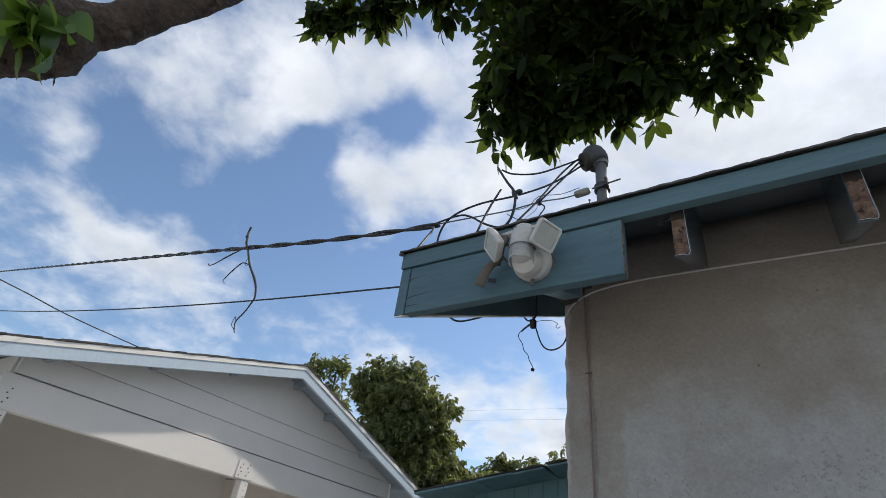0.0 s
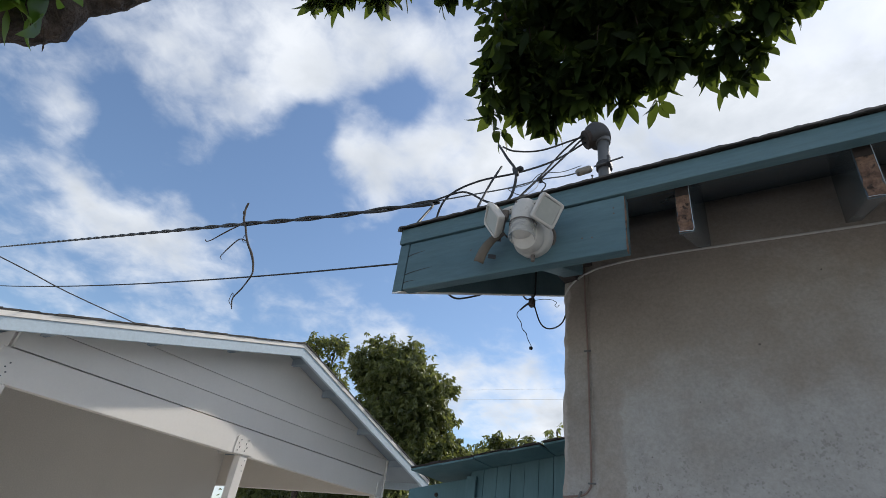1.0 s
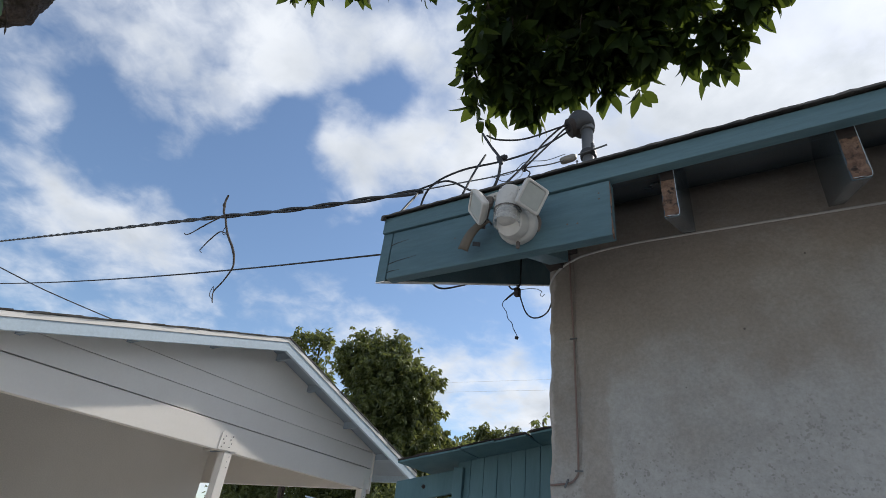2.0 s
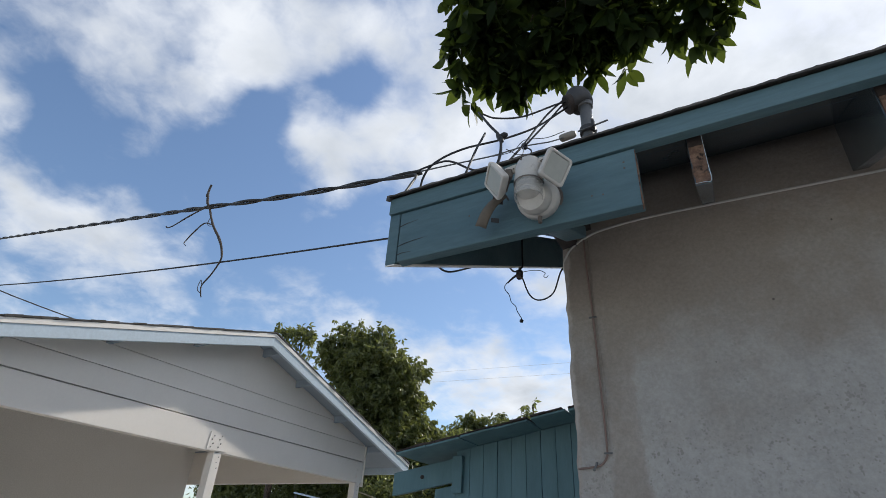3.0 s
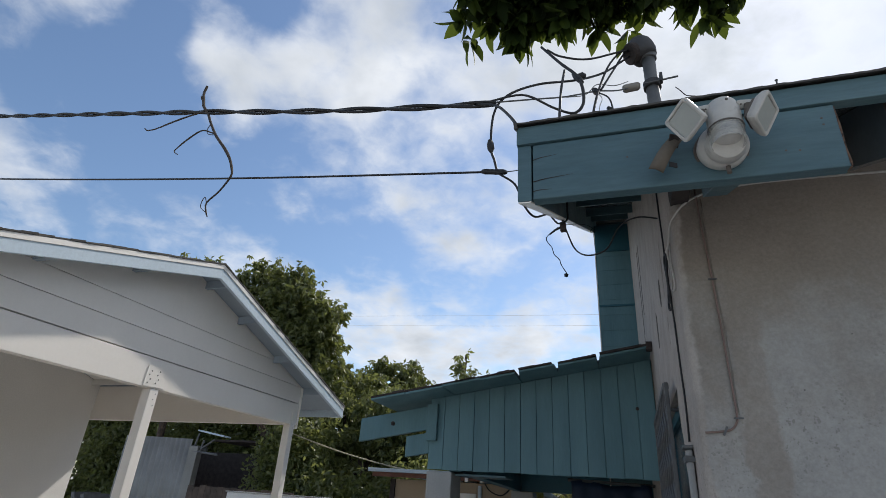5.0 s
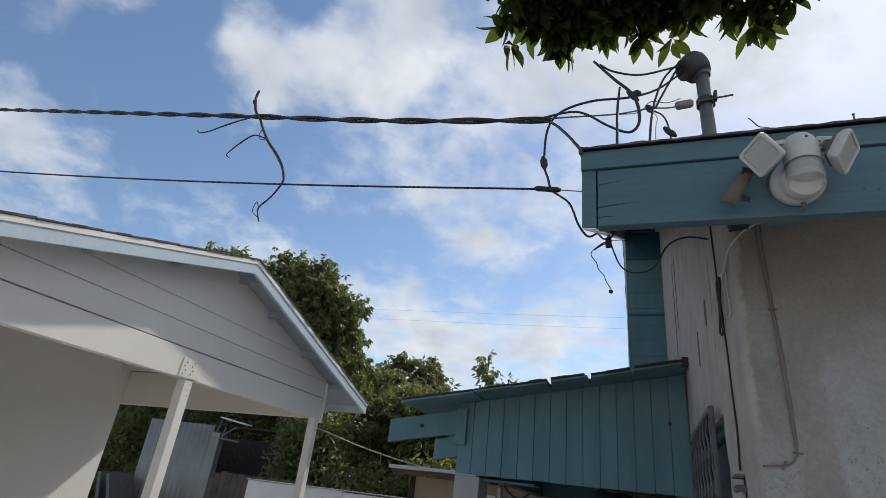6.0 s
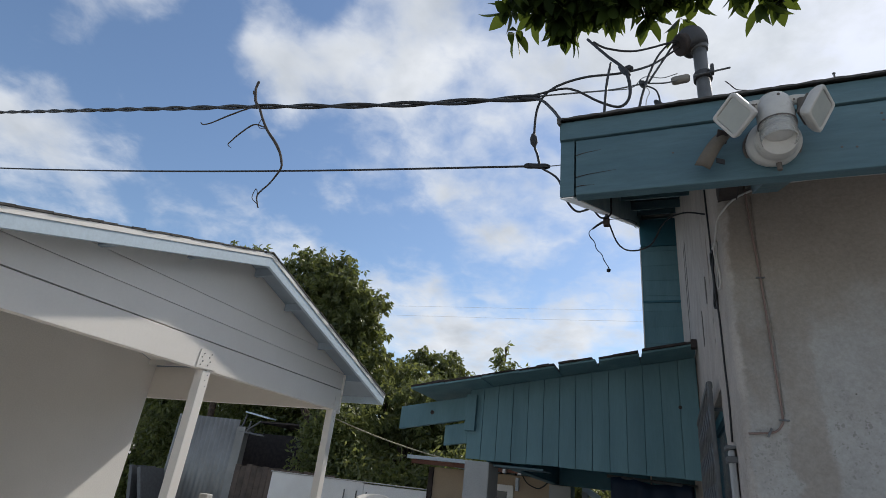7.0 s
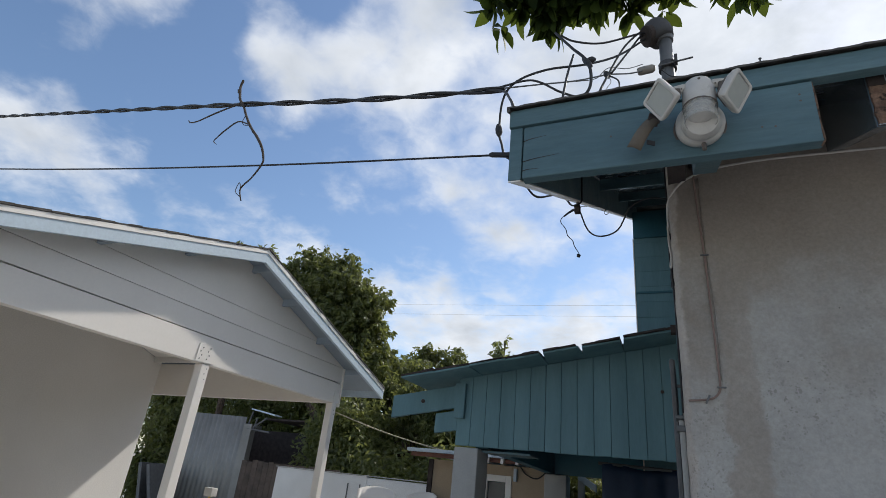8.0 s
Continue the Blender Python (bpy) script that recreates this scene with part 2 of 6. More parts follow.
def stucco_material():
    """Warm sand plaster, a greyer skim coat over part of it, and clusters of small pits."""
    m = bpy.data.materials.new("stucco")
    m.use_nodes = True
    n, l = m.node_tree.nodes, m.node_tree.links
    b = n["Principled BSDF"]
    b.inputs["Roughness"].default_value, b.inputs["Specular IOR Level"].default_value = 0.95, 0.15
    tc = n.new("ShaderNodeTexCoord")

    def noise_at(scale, detail=5.0, rough=0.6):
        t = n.new("ShaderNodeTexNoise")
        t.inputs["Scale"].default_value, t.inputs["Detail"].default_value, t.inputs["Roughness"].default_value = scale, detail, rough
        l.new(tc.outputs["Object"], t.inputs["Vector"])
        return t.outputs[0]

    def ranged(v, a, b_, c, d):
        r = n.new("ShaderNodeMapRange")
        r.interpolation_type = "SMOOTHSTEP"
        l.new(v, r.inputs[0])
        for k, q in enumerate((a, b_, c, d)):
            r.inputs[k + 1].default_value = q
        return r.outputs[0]

    def arith(op, a, c):
        q = n.new("ShaderNodeMath")
        q.operation = op
        for k, v in enumerate((a, c)):
            if isinstance(v, (int, float)):
                q.inputs[k].default_value = v
            else:
                l.new(v, q.inputs[k])
        return q.outputs[0]

    def mixed(fac, a, c, blend="MIX"):
        q = n.new("ShaderNodeMix")
        q.data_type, q.blend_type = "RGBA", blend
        if isinstance(fac, (int, float)):
            q.inputs[0].default_value = fac
        else:
            l.new(fac, q.inputs[0])
        for k, v in ((6, a), (7, c)):
            if isinstance(v, tuple):
                q.inputs[k].default_value = (*v, 1)
            else:
                l.new(v, q.inputs[k])
        return q.outputs[2]
    sep = n.new("ShaderNodeSeparateXYZ")
    l.new(tc.outputs["Object"], sep.inputs[0])
    # brown sand, set darker to carry the shade under the eave as well
    sand = mixed(ranged(noise_at(2.4), 0.35, 0.7, 0, 1), (0.315, 0.275, 0.237), (0.265, 0.230, 0.198))
    skim = mixed(ranged(noise_at(5.0), 0.3, 0.7, 0, 1), (0.412, 0.398, 0.378), (0.350, 0.336, 0.318))
    # the skim coat covers the wall below a ragged line that runs off to one side
    level = arith("ADD", arith("MULTIPLY", sep.outputs[0], 0.28), arith("MULTIPLY", noise_at(2.1, 7.0, 0.62), 1.5))
    cover = arith("SUBTRACT", arith("ADD", level, 1.52), sep.outputs[2])
    strip = arith("ADD", arith("ABSOLUTE", arith("ADD", sep.outputs[0], 0.575), 0.0), arith("MULTIPLY", arith("SUBTRACT", noise_at(9.0, 7.0, 0.65), 0.5), 0.16))
    coated = arith("MULTIPLY", ranged(cover, -0.20, 0.24, 0, 1), ranged(strip, 0.035, 0.062, 0.25, 1))
    col = mixed(coated, sand, skim)
    # gable-side wash, paler to put in its brighter skylight, laps raggedly round the corner
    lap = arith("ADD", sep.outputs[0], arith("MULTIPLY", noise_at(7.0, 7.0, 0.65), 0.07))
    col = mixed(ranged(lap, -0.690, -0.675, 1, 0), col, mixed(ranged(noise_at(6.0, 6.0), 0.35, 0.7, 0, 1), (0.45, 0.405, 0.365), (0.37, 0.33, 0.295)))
    worn = mixed(ranged(noise_at(3.3, 9.0, 0.72), 0.50, 0.68, 0, 0.40), col, (0.40, 0.378, 0.35))
    grainy = mixed(1.0, worn, ranged(noise_at(90, 6.0, 0.75), 0.25, 0.75, 0.87, 1.12), "MULTIPLY")
    vor = n.new("ShaderNodeTexVoronoi")
    vor.inputs["Scale"].default_value = 105
    wob = n.new("ShaderNodeTexNoise")
    wob.inputs["Scale"].default_value, wob.inputs["Detail"].default_value = 130, 3.0
    l.new(tc.outputs["Object"], wob.inputs["Vector"])
    warp = n.new("ShaderNodeVectorMath")
    warp.operation = "MULTIPLY_ADD"
    l.new(wob.outputs["Color"], warp.inputs[0])
    warp.inputs[1].default_value = (0.012, 0.012, 0.012)
    l.new(tc.outputs["Object"], warp.inputs[2])
    l.new(warp.outputs[0], vor.inputs["Vector"])
    where = arith("MULTIPLY", ranged(noise_at(3.8, 6.0, 0.7), 0.42, 0.60, 0, 1), arith("MULTIPLY", coated, ranged(sep.outputs[0], -0.15, 0.35, 1, 0.35)))
    size = ranged(noise_at(40, 2.0), 0.36, 0.72, 0.0, 0.52)
    pit = arith("MULTIPLY", arith("LESS_THAN", vor.outputs["Distance"], size), where)
    final = mixed(arith("MULTIPLY", pit, 0.58), grainy, (0.20, 0.186, 0.166))
    l.new(final, b.inputs["Base Color"])
    high = arith("SUBTRACT", arith("ADD", arith("MULTIPLY", noise_at(48, 6.0, 0.7), 0.4), arith("MULTIPLY", noise_at(11, 3.0), 0.8)), arith("MULTIPLY", pit, 0.5))
    bump = n.new("ShaderNodeBump")
    bump.inputs["Strength"].default_value, bump.inputs["Distance"].default_value = 0.6, 0.009
    l.new(high, bump.inputs["Height"])
    l.new(bump.outputs[0], b.inputs["Normal"])
    return m


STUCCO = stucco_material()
WHITE = material("white_paint", (0.88, 0.83, 0.77), (0.82, 0.77, 0.71), rough=0.5, scale=2.5, fine=40, vary=0.6, bump=0.03, per_piece=0.02, grain=0.015)
PALE = material("pale_blue_paint", (0.54, 0.63, 0.70), (0.47, 0.56, 0.63), rough=0.5, scale=3, fine=40, vary=0.7, bump=0.08)
# PALE darkened, so the shade under the roof is in its colour
SHADED_PALE = material("shaded_pale_blue_paint", (0.33, 0.385, 0.44), (0.27, 0.32, 0.37), rough=0.6, scale=3, fine=40, vary=0.7, bump=0.06, grain=0.03)
INNER = material("carport_wall_paint", (0.78, 0.762, 0.735), (0.71, 0.692, 0.665), rough=0.8, scale=1.2, fine=60, vary=0.7, bump=0.2)
SHINGLE = material("shingle", (0.105, 0.095, 0.085), (0.045, 0.043, 0.042), rough=0.95, scale=8, fine=160, vary=0.9, bump=0.5, per_piece=0.25)
RAW_WOOD = material("weathered_end_grain", (0.25, 0.150, 0.10), (0.085, 0.047, 0.033), rough=0.95, scale=38, fine=220, vary=1.0, bump=0.8, bump_scale=110,
                    spots=(0.035, 0.022, 0.016), spot_amount=0.55, spot_scale=55, spot_soft=0.07, grain=0.25)
DARK_WOOD = material("dark_bare_wood", (0.06, 0.045, 0.04), (0.025, 0.02, 0.018), rough=0.9, scale=10, fine=80, vary=1.0, bump=0.4)
BLACK = material("black_rubber", (0.018, 0.018, 0.02), (0.03, 0.03, 0.032), rough=0.6, scale=20, bump=0.05)
GREY_CABLE = material("grey_cable", (0.55, 0.53, 0.50), (0.42, 0.40, 0.38), rough=0.7, scale=15, bump=0.1)
PIPE = material("stucco_smeared_pipe", (0.24, 0.165, 0.14), (0.16, 0.115, 0.098), rough=0.8, scale=20, bump=0.2)
GALV = material("galvanised_steel", (0.15, 0.155, 0.16), (0.085, 0.088, 0.09), rough=0.55, metal=0.3, scale=10, bump=0.1)
IRON = material("painted_iron", (0.14, 0.145, 0.15), (0.08, 0.07, 0.065), rough=0.6, metal=0.3, scale=14, bump=0.2)
DARK_METAL = material("dark_grey_cast_metal", (0.060, 0.060, 0.063), (0.030, 0.030, 0.032), rough=0.6, metal=0.2, scale=12, bump=0.15)
PLASTIC = material("dusty_white_plastic", (0.58, 0.555, 0.515), (0.42, 0.40, 0.365), rough=0.45, scale=10, fine=80, vary=0.7, bump=0.05,
                   spots=(0.33, 0.30, 0.26), spot_amount=0.42, spot_scale=26, spot_soft=0.14)


def clear_plastic():
    m = bpy.data.materials.new("cloudy_clear_plastic")
    m.use_nodes = True
    n, l = m.node_tree.nodes, m.node_tree.links
    b = n["Principled BSDF"]
    b.inputs["Base Color"].default_value, b.inputs["Roughness"].default_value = (0.5, 0.49, 0.46, 1), 0.2
    clear, mix = n.new("ShaderNodeBsdfTransparent"), n.new("ShaderNodeMixShader")
    mix.inputs[0].default_value = 0.62
    l.new(b.outputs[0], mix.inputs[1])
    l.new(clear.outputs[0], mix.inputs[2])
    l.new(mix.outputs[0], n["Material Output"].inputs[0])
    return m


CLEAR = clear_plastic()
PORCELAIN = material("weathered_porcelain", (0.27, 0.25, 0.22), (0.15, 0.13, 0.11), rough=0.5, scale=30, bump=0.1)
LENS = material("frosted_lamp_lens", (0.40, 0.41, 0.38), (0.33, 0.34, 0.31), rough=0.35, scale=30, bump=0.1, bump_scale=200)
GRIME = material("grey_brown_grime", (0.14, 0.12, 0.105), (0.07, 0.06, 0.055), rough=0.9, scale=30, bump=0.3)
TAN = material("tan_cardboard_strip", (0.135, 0.110, 0.082), (0.05, 0.04, 0.032), rough=0.8, scale=12, bump=0.2)
BARK = material("bark", (0.115, 0.078, 0.056), (0.030, 0.023, 0.018), rough=0.95, scale=11, fine=60, vary=1.0, bump=1.0, bump_scale=36,
                spots=(0.22, 0.17, 0.13), spot_amount=0.35, spot_scale=7, grain=0.25, spot_soft=0.1, relief=0.035)
TWIG = material("dead_twig", (0.07, 0.055, 0.045), (0.03, 0.025, 0.02), rough=0.9, scale=30, bump=0.3)
CONCRETE = material("concrete", (0.40, 0.40, 0.39), (0.32, 0.32, 0.31), rough=0.9, scale=5, fine=80, vary=0.8, bump=0.3)
GROUND = material("yard_ground", (0.49, 0.465, 0.43), (0.40, 0.378, 0.348), rough=0.95, scale=0.6, fine=20, vary=1.0, bump=0.4)
BLOCK = material("white_block_wall", (0.80, 0.80, 0.79), (0.66, 0.66, 0.65), rough=0.85, scale=2, fine=60, vary=0.8, bump=0.3, per_piece=0.04)
CORRUGATED = material("corrugated_steel", (0.28, 0.275, 0.26), (0.19, 0.185, 0.175), rough=0.55, metal=0.3, scale=1.5, vary=0.9, bump=0.1)
BEIGE = material("beige_stucco", (0.46, 0.36, 0.25), (0.39, 0.30, 0.21), rough=0.9, scale=3, bump=0.3)
RED_TRIM = material("red_brown_trim", (0.20, 0.085, 0.06), (0.12, 0.06, 0.045), rough=0.8, scale=8, bump=0.2)
FENCE = material("brown_fence_wood", (0.10, 0.075, 0.06), (0.05, 0.04, 0.034), rough=0.9, scale=6, fine=60, vary=1.0, bump=0.4, per_piece=0.25)
TARP = material("navy_tarp", (0.012, 0.035, 0.085), (0.008, 0.022, 0.055), rough=0.55, scale=6, bump=0.15)
YELLOW = material("yellow_plastic", (0.55, 0.40, 0.04), rough=0.5, bump=0.05)
ROPE = material("pale_rope", (0.55, 0.50, 0.36), rough=0.9, scale=40, bump=0.3)
GLASS = material("window_glass", (0.05, 0.06, 0.07), rough=0.08, bump=0.0, vary=0.2)
# near-black leaf colour carries the shade of the thick crown
LEAF_NEAR = leaf_material("shade_toned_broad_leaf", (0.006, 0.013, 0.004), (0.014, 0.029, 0.007), (0.18, 0.24, 0.035), rough=0.6, amount=0.27, spec=0.15)
LEAF_LIMB = leaf_material("young_leaf", (0.045, 0.10, 0.018), (0.075, 0.15, 0.026), (0.26, 0.40, 0.05), amount=0.42)
LEAF_TREE = leaf_material("tree_leaf", (0.028, 0.042, 0.014), (0.145, 0.160, 0.052), (0.30, 0.33, 0.08), amount=0.32)
LEAF_HEDGE = leaf_material("hedge_leaf", (0.034, 0.052, 0.019), (0.155, 0.170, 0.060), (0.33, 0.36, 0.10), amount=0.37)


# ---------------------------------------------------------------- building helpers
def finish(name, bm, mat, parent=None, label="", smooth=False):
    me = bpy.data.meshes.new(name)
    bmesh.ops.recalc_face_normals(bm, faces=bm.faces)
    bm.to_mesh(me)
    bm.free()
    me.materials.append(mat)
    if smooth:
        for p in me.polygons:
            p.use_smooth = True
    ob = new(name, me)
    if parent:
        ob.parent = parent
    if label:
        ob["label"] = label
    return ob


def part(name, bm, mat, parent, label="", smooth=False):
    return finish(name, bm, mat, parent, label, smooth)


def thing(name, label, category, group="", kind=""):
    return tagged(new(name), label, category, group, kind)


def box(x0, x1, y0, y1, z0, z1, bevel=0.004, bm=None):
    bm = bm or bmesh.new()
    vs = bmesh.ops.create_cube(bm, size=1.0)["verts"]
    bmesh.ops.scale(bm, vec=(x1 - x0, y1 - y0, z1 - z0), verts=vs)
    bmesh.ops.translate(bm, vec=((x0 + x1) / 2, (y0 + y1) / 2, (z0 + z1) / 2), verts=vs)
    if bevel:
        es = list({e for v in vs for e in v.link_edges})
        bmesh.ops.bevel(bm, geom=es, offset=bevel, segments=2, affect="EDGES", profile=0.6)
    return bm


def prism(outline, axis, lo, hi, bevel=0.0, bm=None):
    """An outline of (a, b) pairs in the plane across axis, drawn out from lo to hi along it."""
    bm = bm or bmesh.new()

    def at(a, b, c):
        return {"x": (c, a, b), "y": (a, c, b), "z": (a, b, c)}[axis]
    low = [bm.verts.new(at(a, b, lo)) for a, b in outline]
    high = [bm.verts.new(at(a, b, hi)) for a, b in outline]
    k = len(outline)
    faces = [bm.faces.new(low), bm.faces.new(list(reversed(high)))]
    faces += [bm.faces.new((low[i], low[(i + 1) % k], high[(i + 1) % k], high[i])) for i in range(k)]
    if bevel:
        es = list({e for f in faces for e in f.edges})
        bmesh.ops.bevel(bm, geom=es, offset=bevel, segments=2, affect="EDGES", profile=0.6)
    return bm


def spline(points, steps=6):
    pts = [Vector(p) for p in points]
    if len(pts) < 3:
        return [pts[0].lerp(pts[-1], i / steps) for i in range(steps + 1)]
    ext = [2 * pts[0] - pts[1]] + pts + [2 * pts[-1] - pts[-2]]
    out = []
    for i in range(1, len(ext) - 2):
        p0, p1, p2, p3 = ext[i - 1:i + 3]
        for s in range(steps):
            t = s / steps
            out.append(0.5 * (2 * p1 + (p2 - p0) * t + (2 * p0 - 5 * p1 + 4 * p2 - p3) * t * t + (3 * p1 - p0 - 3 * p2 + p3) * t ** 3))
    return out + [pts[-1]]


def tube(points, radius, sides=8, steps=6, bm=None, rough=0.0, seed=0):
    """A swept round section; radius is one number or one for each point."""
    path = spline(points, steps) if steps else [Vector(p) for p in points]
    bm = bm or bmesh.new()
    count = len(path)
    radii = [radius] * count if isinstance(radius, (int, float)) else \
        [float(np.interp(i / (count - 1), np.linspace(0, 1, len(radius)), radius)) for i in range(count)]
    side = None
    rings = []
    for i, p in enumerate(path):
        d = (path[min(i + 1, count - 1)] - path[max(i - 1, 0)]).normalized()
        if side is None:
            side = d.orthogonal().normalized()
        side = (side - d * side.dot(d)).normalized()
        other = d.cross(side)
        ring = []
        for k in range(sides):
            a = 2 * math.pi * k / sides
            way = side * math.cos(a) + other * math.sin(a)
            r = radii[i]
            if rough:
                q = p + way * r
                off = Vector((seed, 0, 0))
                r *= 1 + rough * (noise.noise(q * 5 + off) * 1.2 + noise.noise(q * 17 + off) * 0.7 + noise.noise(q * 48 + off) * 0.35)
            ring.append(bm.verts.new(p + way * r))
        rings.append(ring)
    for a, b in zip(rings, rings[1:]):
        for k in range(sides):
            bm.faces.new((a[k], a[(k + 1) % sides], b[(k + 1) % sides], b[k]))
    bm.faces.new(list(reversed(rings[0])))
    bm.faces.new(rings[-1])
    return bm


def lathe(profile, m, sides=28, bm=None):
    """A turned body from (radius, height) pairs about z, set at the pose m."""
    bm = bm or bmesh.new()
    rings = [[bm.verts.new(m @ Vector((r * math.cos(2 * math.pi * k / sides), r * math.sin(2 * math.pi * k / sides), h))) for k in range(sides)]
             for r, h in profile]
    for a, b in zip(rings, rings[1:]):
        for k in range(sides):
            bm.faces.new((a[k], a[(k + 1) % sides], b[(k + 1) % sides], b[k]))
    bm.faces.new(rings[0])
    bm.faces.new(rings[-1])
    return bm


def frame_at(origin, zaxis, xhint=(1, 0, 0)):
    z = Vector(zaxis).normalized()
    x = Vector(xhint)
    x = (x - z * x.dot(z)).normalized()
    y = z.cross(x)
    m = Matrix((x, y, z)).transposed().to_4x4()
    m.translation = origin
    return m


def placed_box(m, sx, sy, sz, bevel=0.004, bm=None):
    bm = bm or bmesh.new()
    vs = bmesh.ops.create_cube(bm, size=1.0)["verts"]
    bmesh.ops.scale(bm, vec=(sx, sy, sz), verts=vs)
    es = list({e for v in vs for e in v.link_edges})
    if bevel:
        r = bmesh.ops.bevel(bm, geom=es, offset=bevel, segments=2, affect="EDGES", profile=0.6)
        vs = list({v for f in r["faces"] for v in f.verts} | {v for v in vs if v.is_valid})
    bmesh.ops.transform(bm, matrix=m, verts=[v for v in vs if v.is_valid])
    return bm


def rosettes(rng, centres, count, spread=0.9, droop=0.6, stalk=0.02):
    """Whorls of leaves round twig ends: places and directions for `count` leaves at each centre."""
    n = len(centres)
    axis = rng.normal(size=(n, 3)) * 0.55
    axis[:, 2] -= droop
    axis /= np.linalg.norm(axis, axis=1)[:, None]
    across = np.cross(axis, rng.normal(size=(n, 3)))
    across /= np.linalg.norm(across, axis=1)[:, None]
    third = np.cross(axis, across)
    places, ways = [], []
    for k in range(count):
        a = (2 * math.pi * k / count + rng.uniform(-0.35, 0.35, n))[:, None]
        open_ = rng.uniform(0.35, 1.0, n)[:, None] * spread
        d = axis * (1 - 0.45 * open_) + (across * np.cos(a) + third * np.sin(a)) * open_
        ways.append(d)
        places.append(centres + d * stalk - axis * rng.uniform(0, 0.05, n)[:, None])
    return np.concatenate(places), np.concatenate(ways)


def leaves(name, mat, parent, centres, length, width, rng, droop=0.3, label="", curl=0.25, blade=6, ways=None):
    """One crown of many separate folded leaves: centres is an array of places, ways their directions."""
    n = len(centres)
    d = rng.normal(size=(n, 3)) if ways is None else ways + rng.normal(size=(n, 3)) * 0.12
    d[:, 2] -= droop * 2.2
    d /= np.linalg.norm(d, axis=1)[:, None]
    u = rng.normal(size=(n, 3))
    s = np.cross(d, u)
    s /= np.linalg.norm(s, axis=1)[:, None]
    up = np.cross(s, d)
    ln = length * rng.uniform(0.65, 1.25, n)
    wd = width * rng.uniform(0.75, 1.2, n)
    # outline along the blade: base, widening, tip; folded along the midrib
    if blade == 10:
        spots, tris = [(0, 0, 0)], []
        for a, w in ((0.14, 0.50), (0.34, 0.93), (0.60, 0.90), (0.83, 0.48)):
            spots += [(a, w, 0.13 * w), (a, 0, 0), (a, -w, 0.13 * w)]
        spots.append((1.0, 0, -0.04))
        tris += [(0, 1, 2), (0, 2, 3), (10, 13, 11), (11, 13, 12)]
        for q in (1, 4, 7):
            tris += [(q, q + 3, q + 4, q + 1), (q + 1, q + 4, q + 5, q + 2)]
    elif blade == 6:
        spots = [(0, 0, 0), (0.30, 0.9, 0.16), (0.68, 0.8, 0.12), (1.0, 0, -0.10), (0.68, -0.8, 0.12), (0.30, -0.9, 0.16), (0.34, 0, 0.0), (0.68, 0, -0.02)]
        tris = [(0, 1, 6), (0, 6, 5), (1, 2, 7, 6), (6, 7, 4, 5), (2, 3, 7), (7, 3, 4)]
    else:
        spots = [(0, 0, 0), (0.45, 1.0, 0.15), (1.0, 0, -0.08), (0.45, -1.0, 0.15)]
        tris = [(0, 1, 2), (0, 2, 3)]
    verts = np.stack([centres + d * (ln * a)[:, None] + s * (wd * 0.5 * b)[:, None] + up * (wd * c - ln * curl * a * a * 0.5)[:, None]
                      for a, b, c in spots], axis=1).reshape(-1, 3)
    k = len(spots)
    faces = [tuple(i * k + j for j in f) for i in range(n) for f in tris]
    me = bpy.data.meshes.new(name)
    me.from_pydata(verts.tolist(), [], faces)
    me.materials.append(mat)
    for p in me.polygons:
        p.use_smooth = True
    ob = new(name, me)
    ob.parent = parent
    if label:
        ob["label"] = label
    return ob


def in_clumps(rng, clumps, per, hollow=0.5, sub=0.32, lumps=26):
    """Places in ellipsoids (centre, radii): gathered round lumps near the outside, so the outline is uneven."""
    out = []
    for (c, r), n in zip(clumps, per):
        q = rng.normal(size=(lumps, 3))
        q /= np.linalg.norm(q, axis=1)[:, None]
        q *= rng.uniform(hollow, 1.0, lumps)[:, None]
        pick = q[rng.integers(0, lumps, n)]
        w = rng.normal(size=(n, 3)) * sub * 0.55
        out.append(np.array(c) + (pick + w) * np.array(r))
    return np.concatenate(out)


# ---------------------------------------------------------------- ground
bm = bmesh.new()
bmesh.ops.create_grid(bm, x_segments=40, y_segments=40, size=1500)
tagged(finish("ground", bm, GROUND), "dusty pale concrete and dirt yard", "ground", kind="structure")

# ---------------------------------------------------------------- stucco house
SLOPE = 0.485
RIDGE_Y = 7.4
WALL_Y, WALL_X = 1.77, -0.735
house = thing("house", "grey stucco house with weathered blue eaves", "house")


def deck_z(y):
    """Underside of the roof boards."""
    return 2.735 + SLOPE * ((y if y < RIDGE_Y else 2 * RIDGE_Y - y) - 1.36)


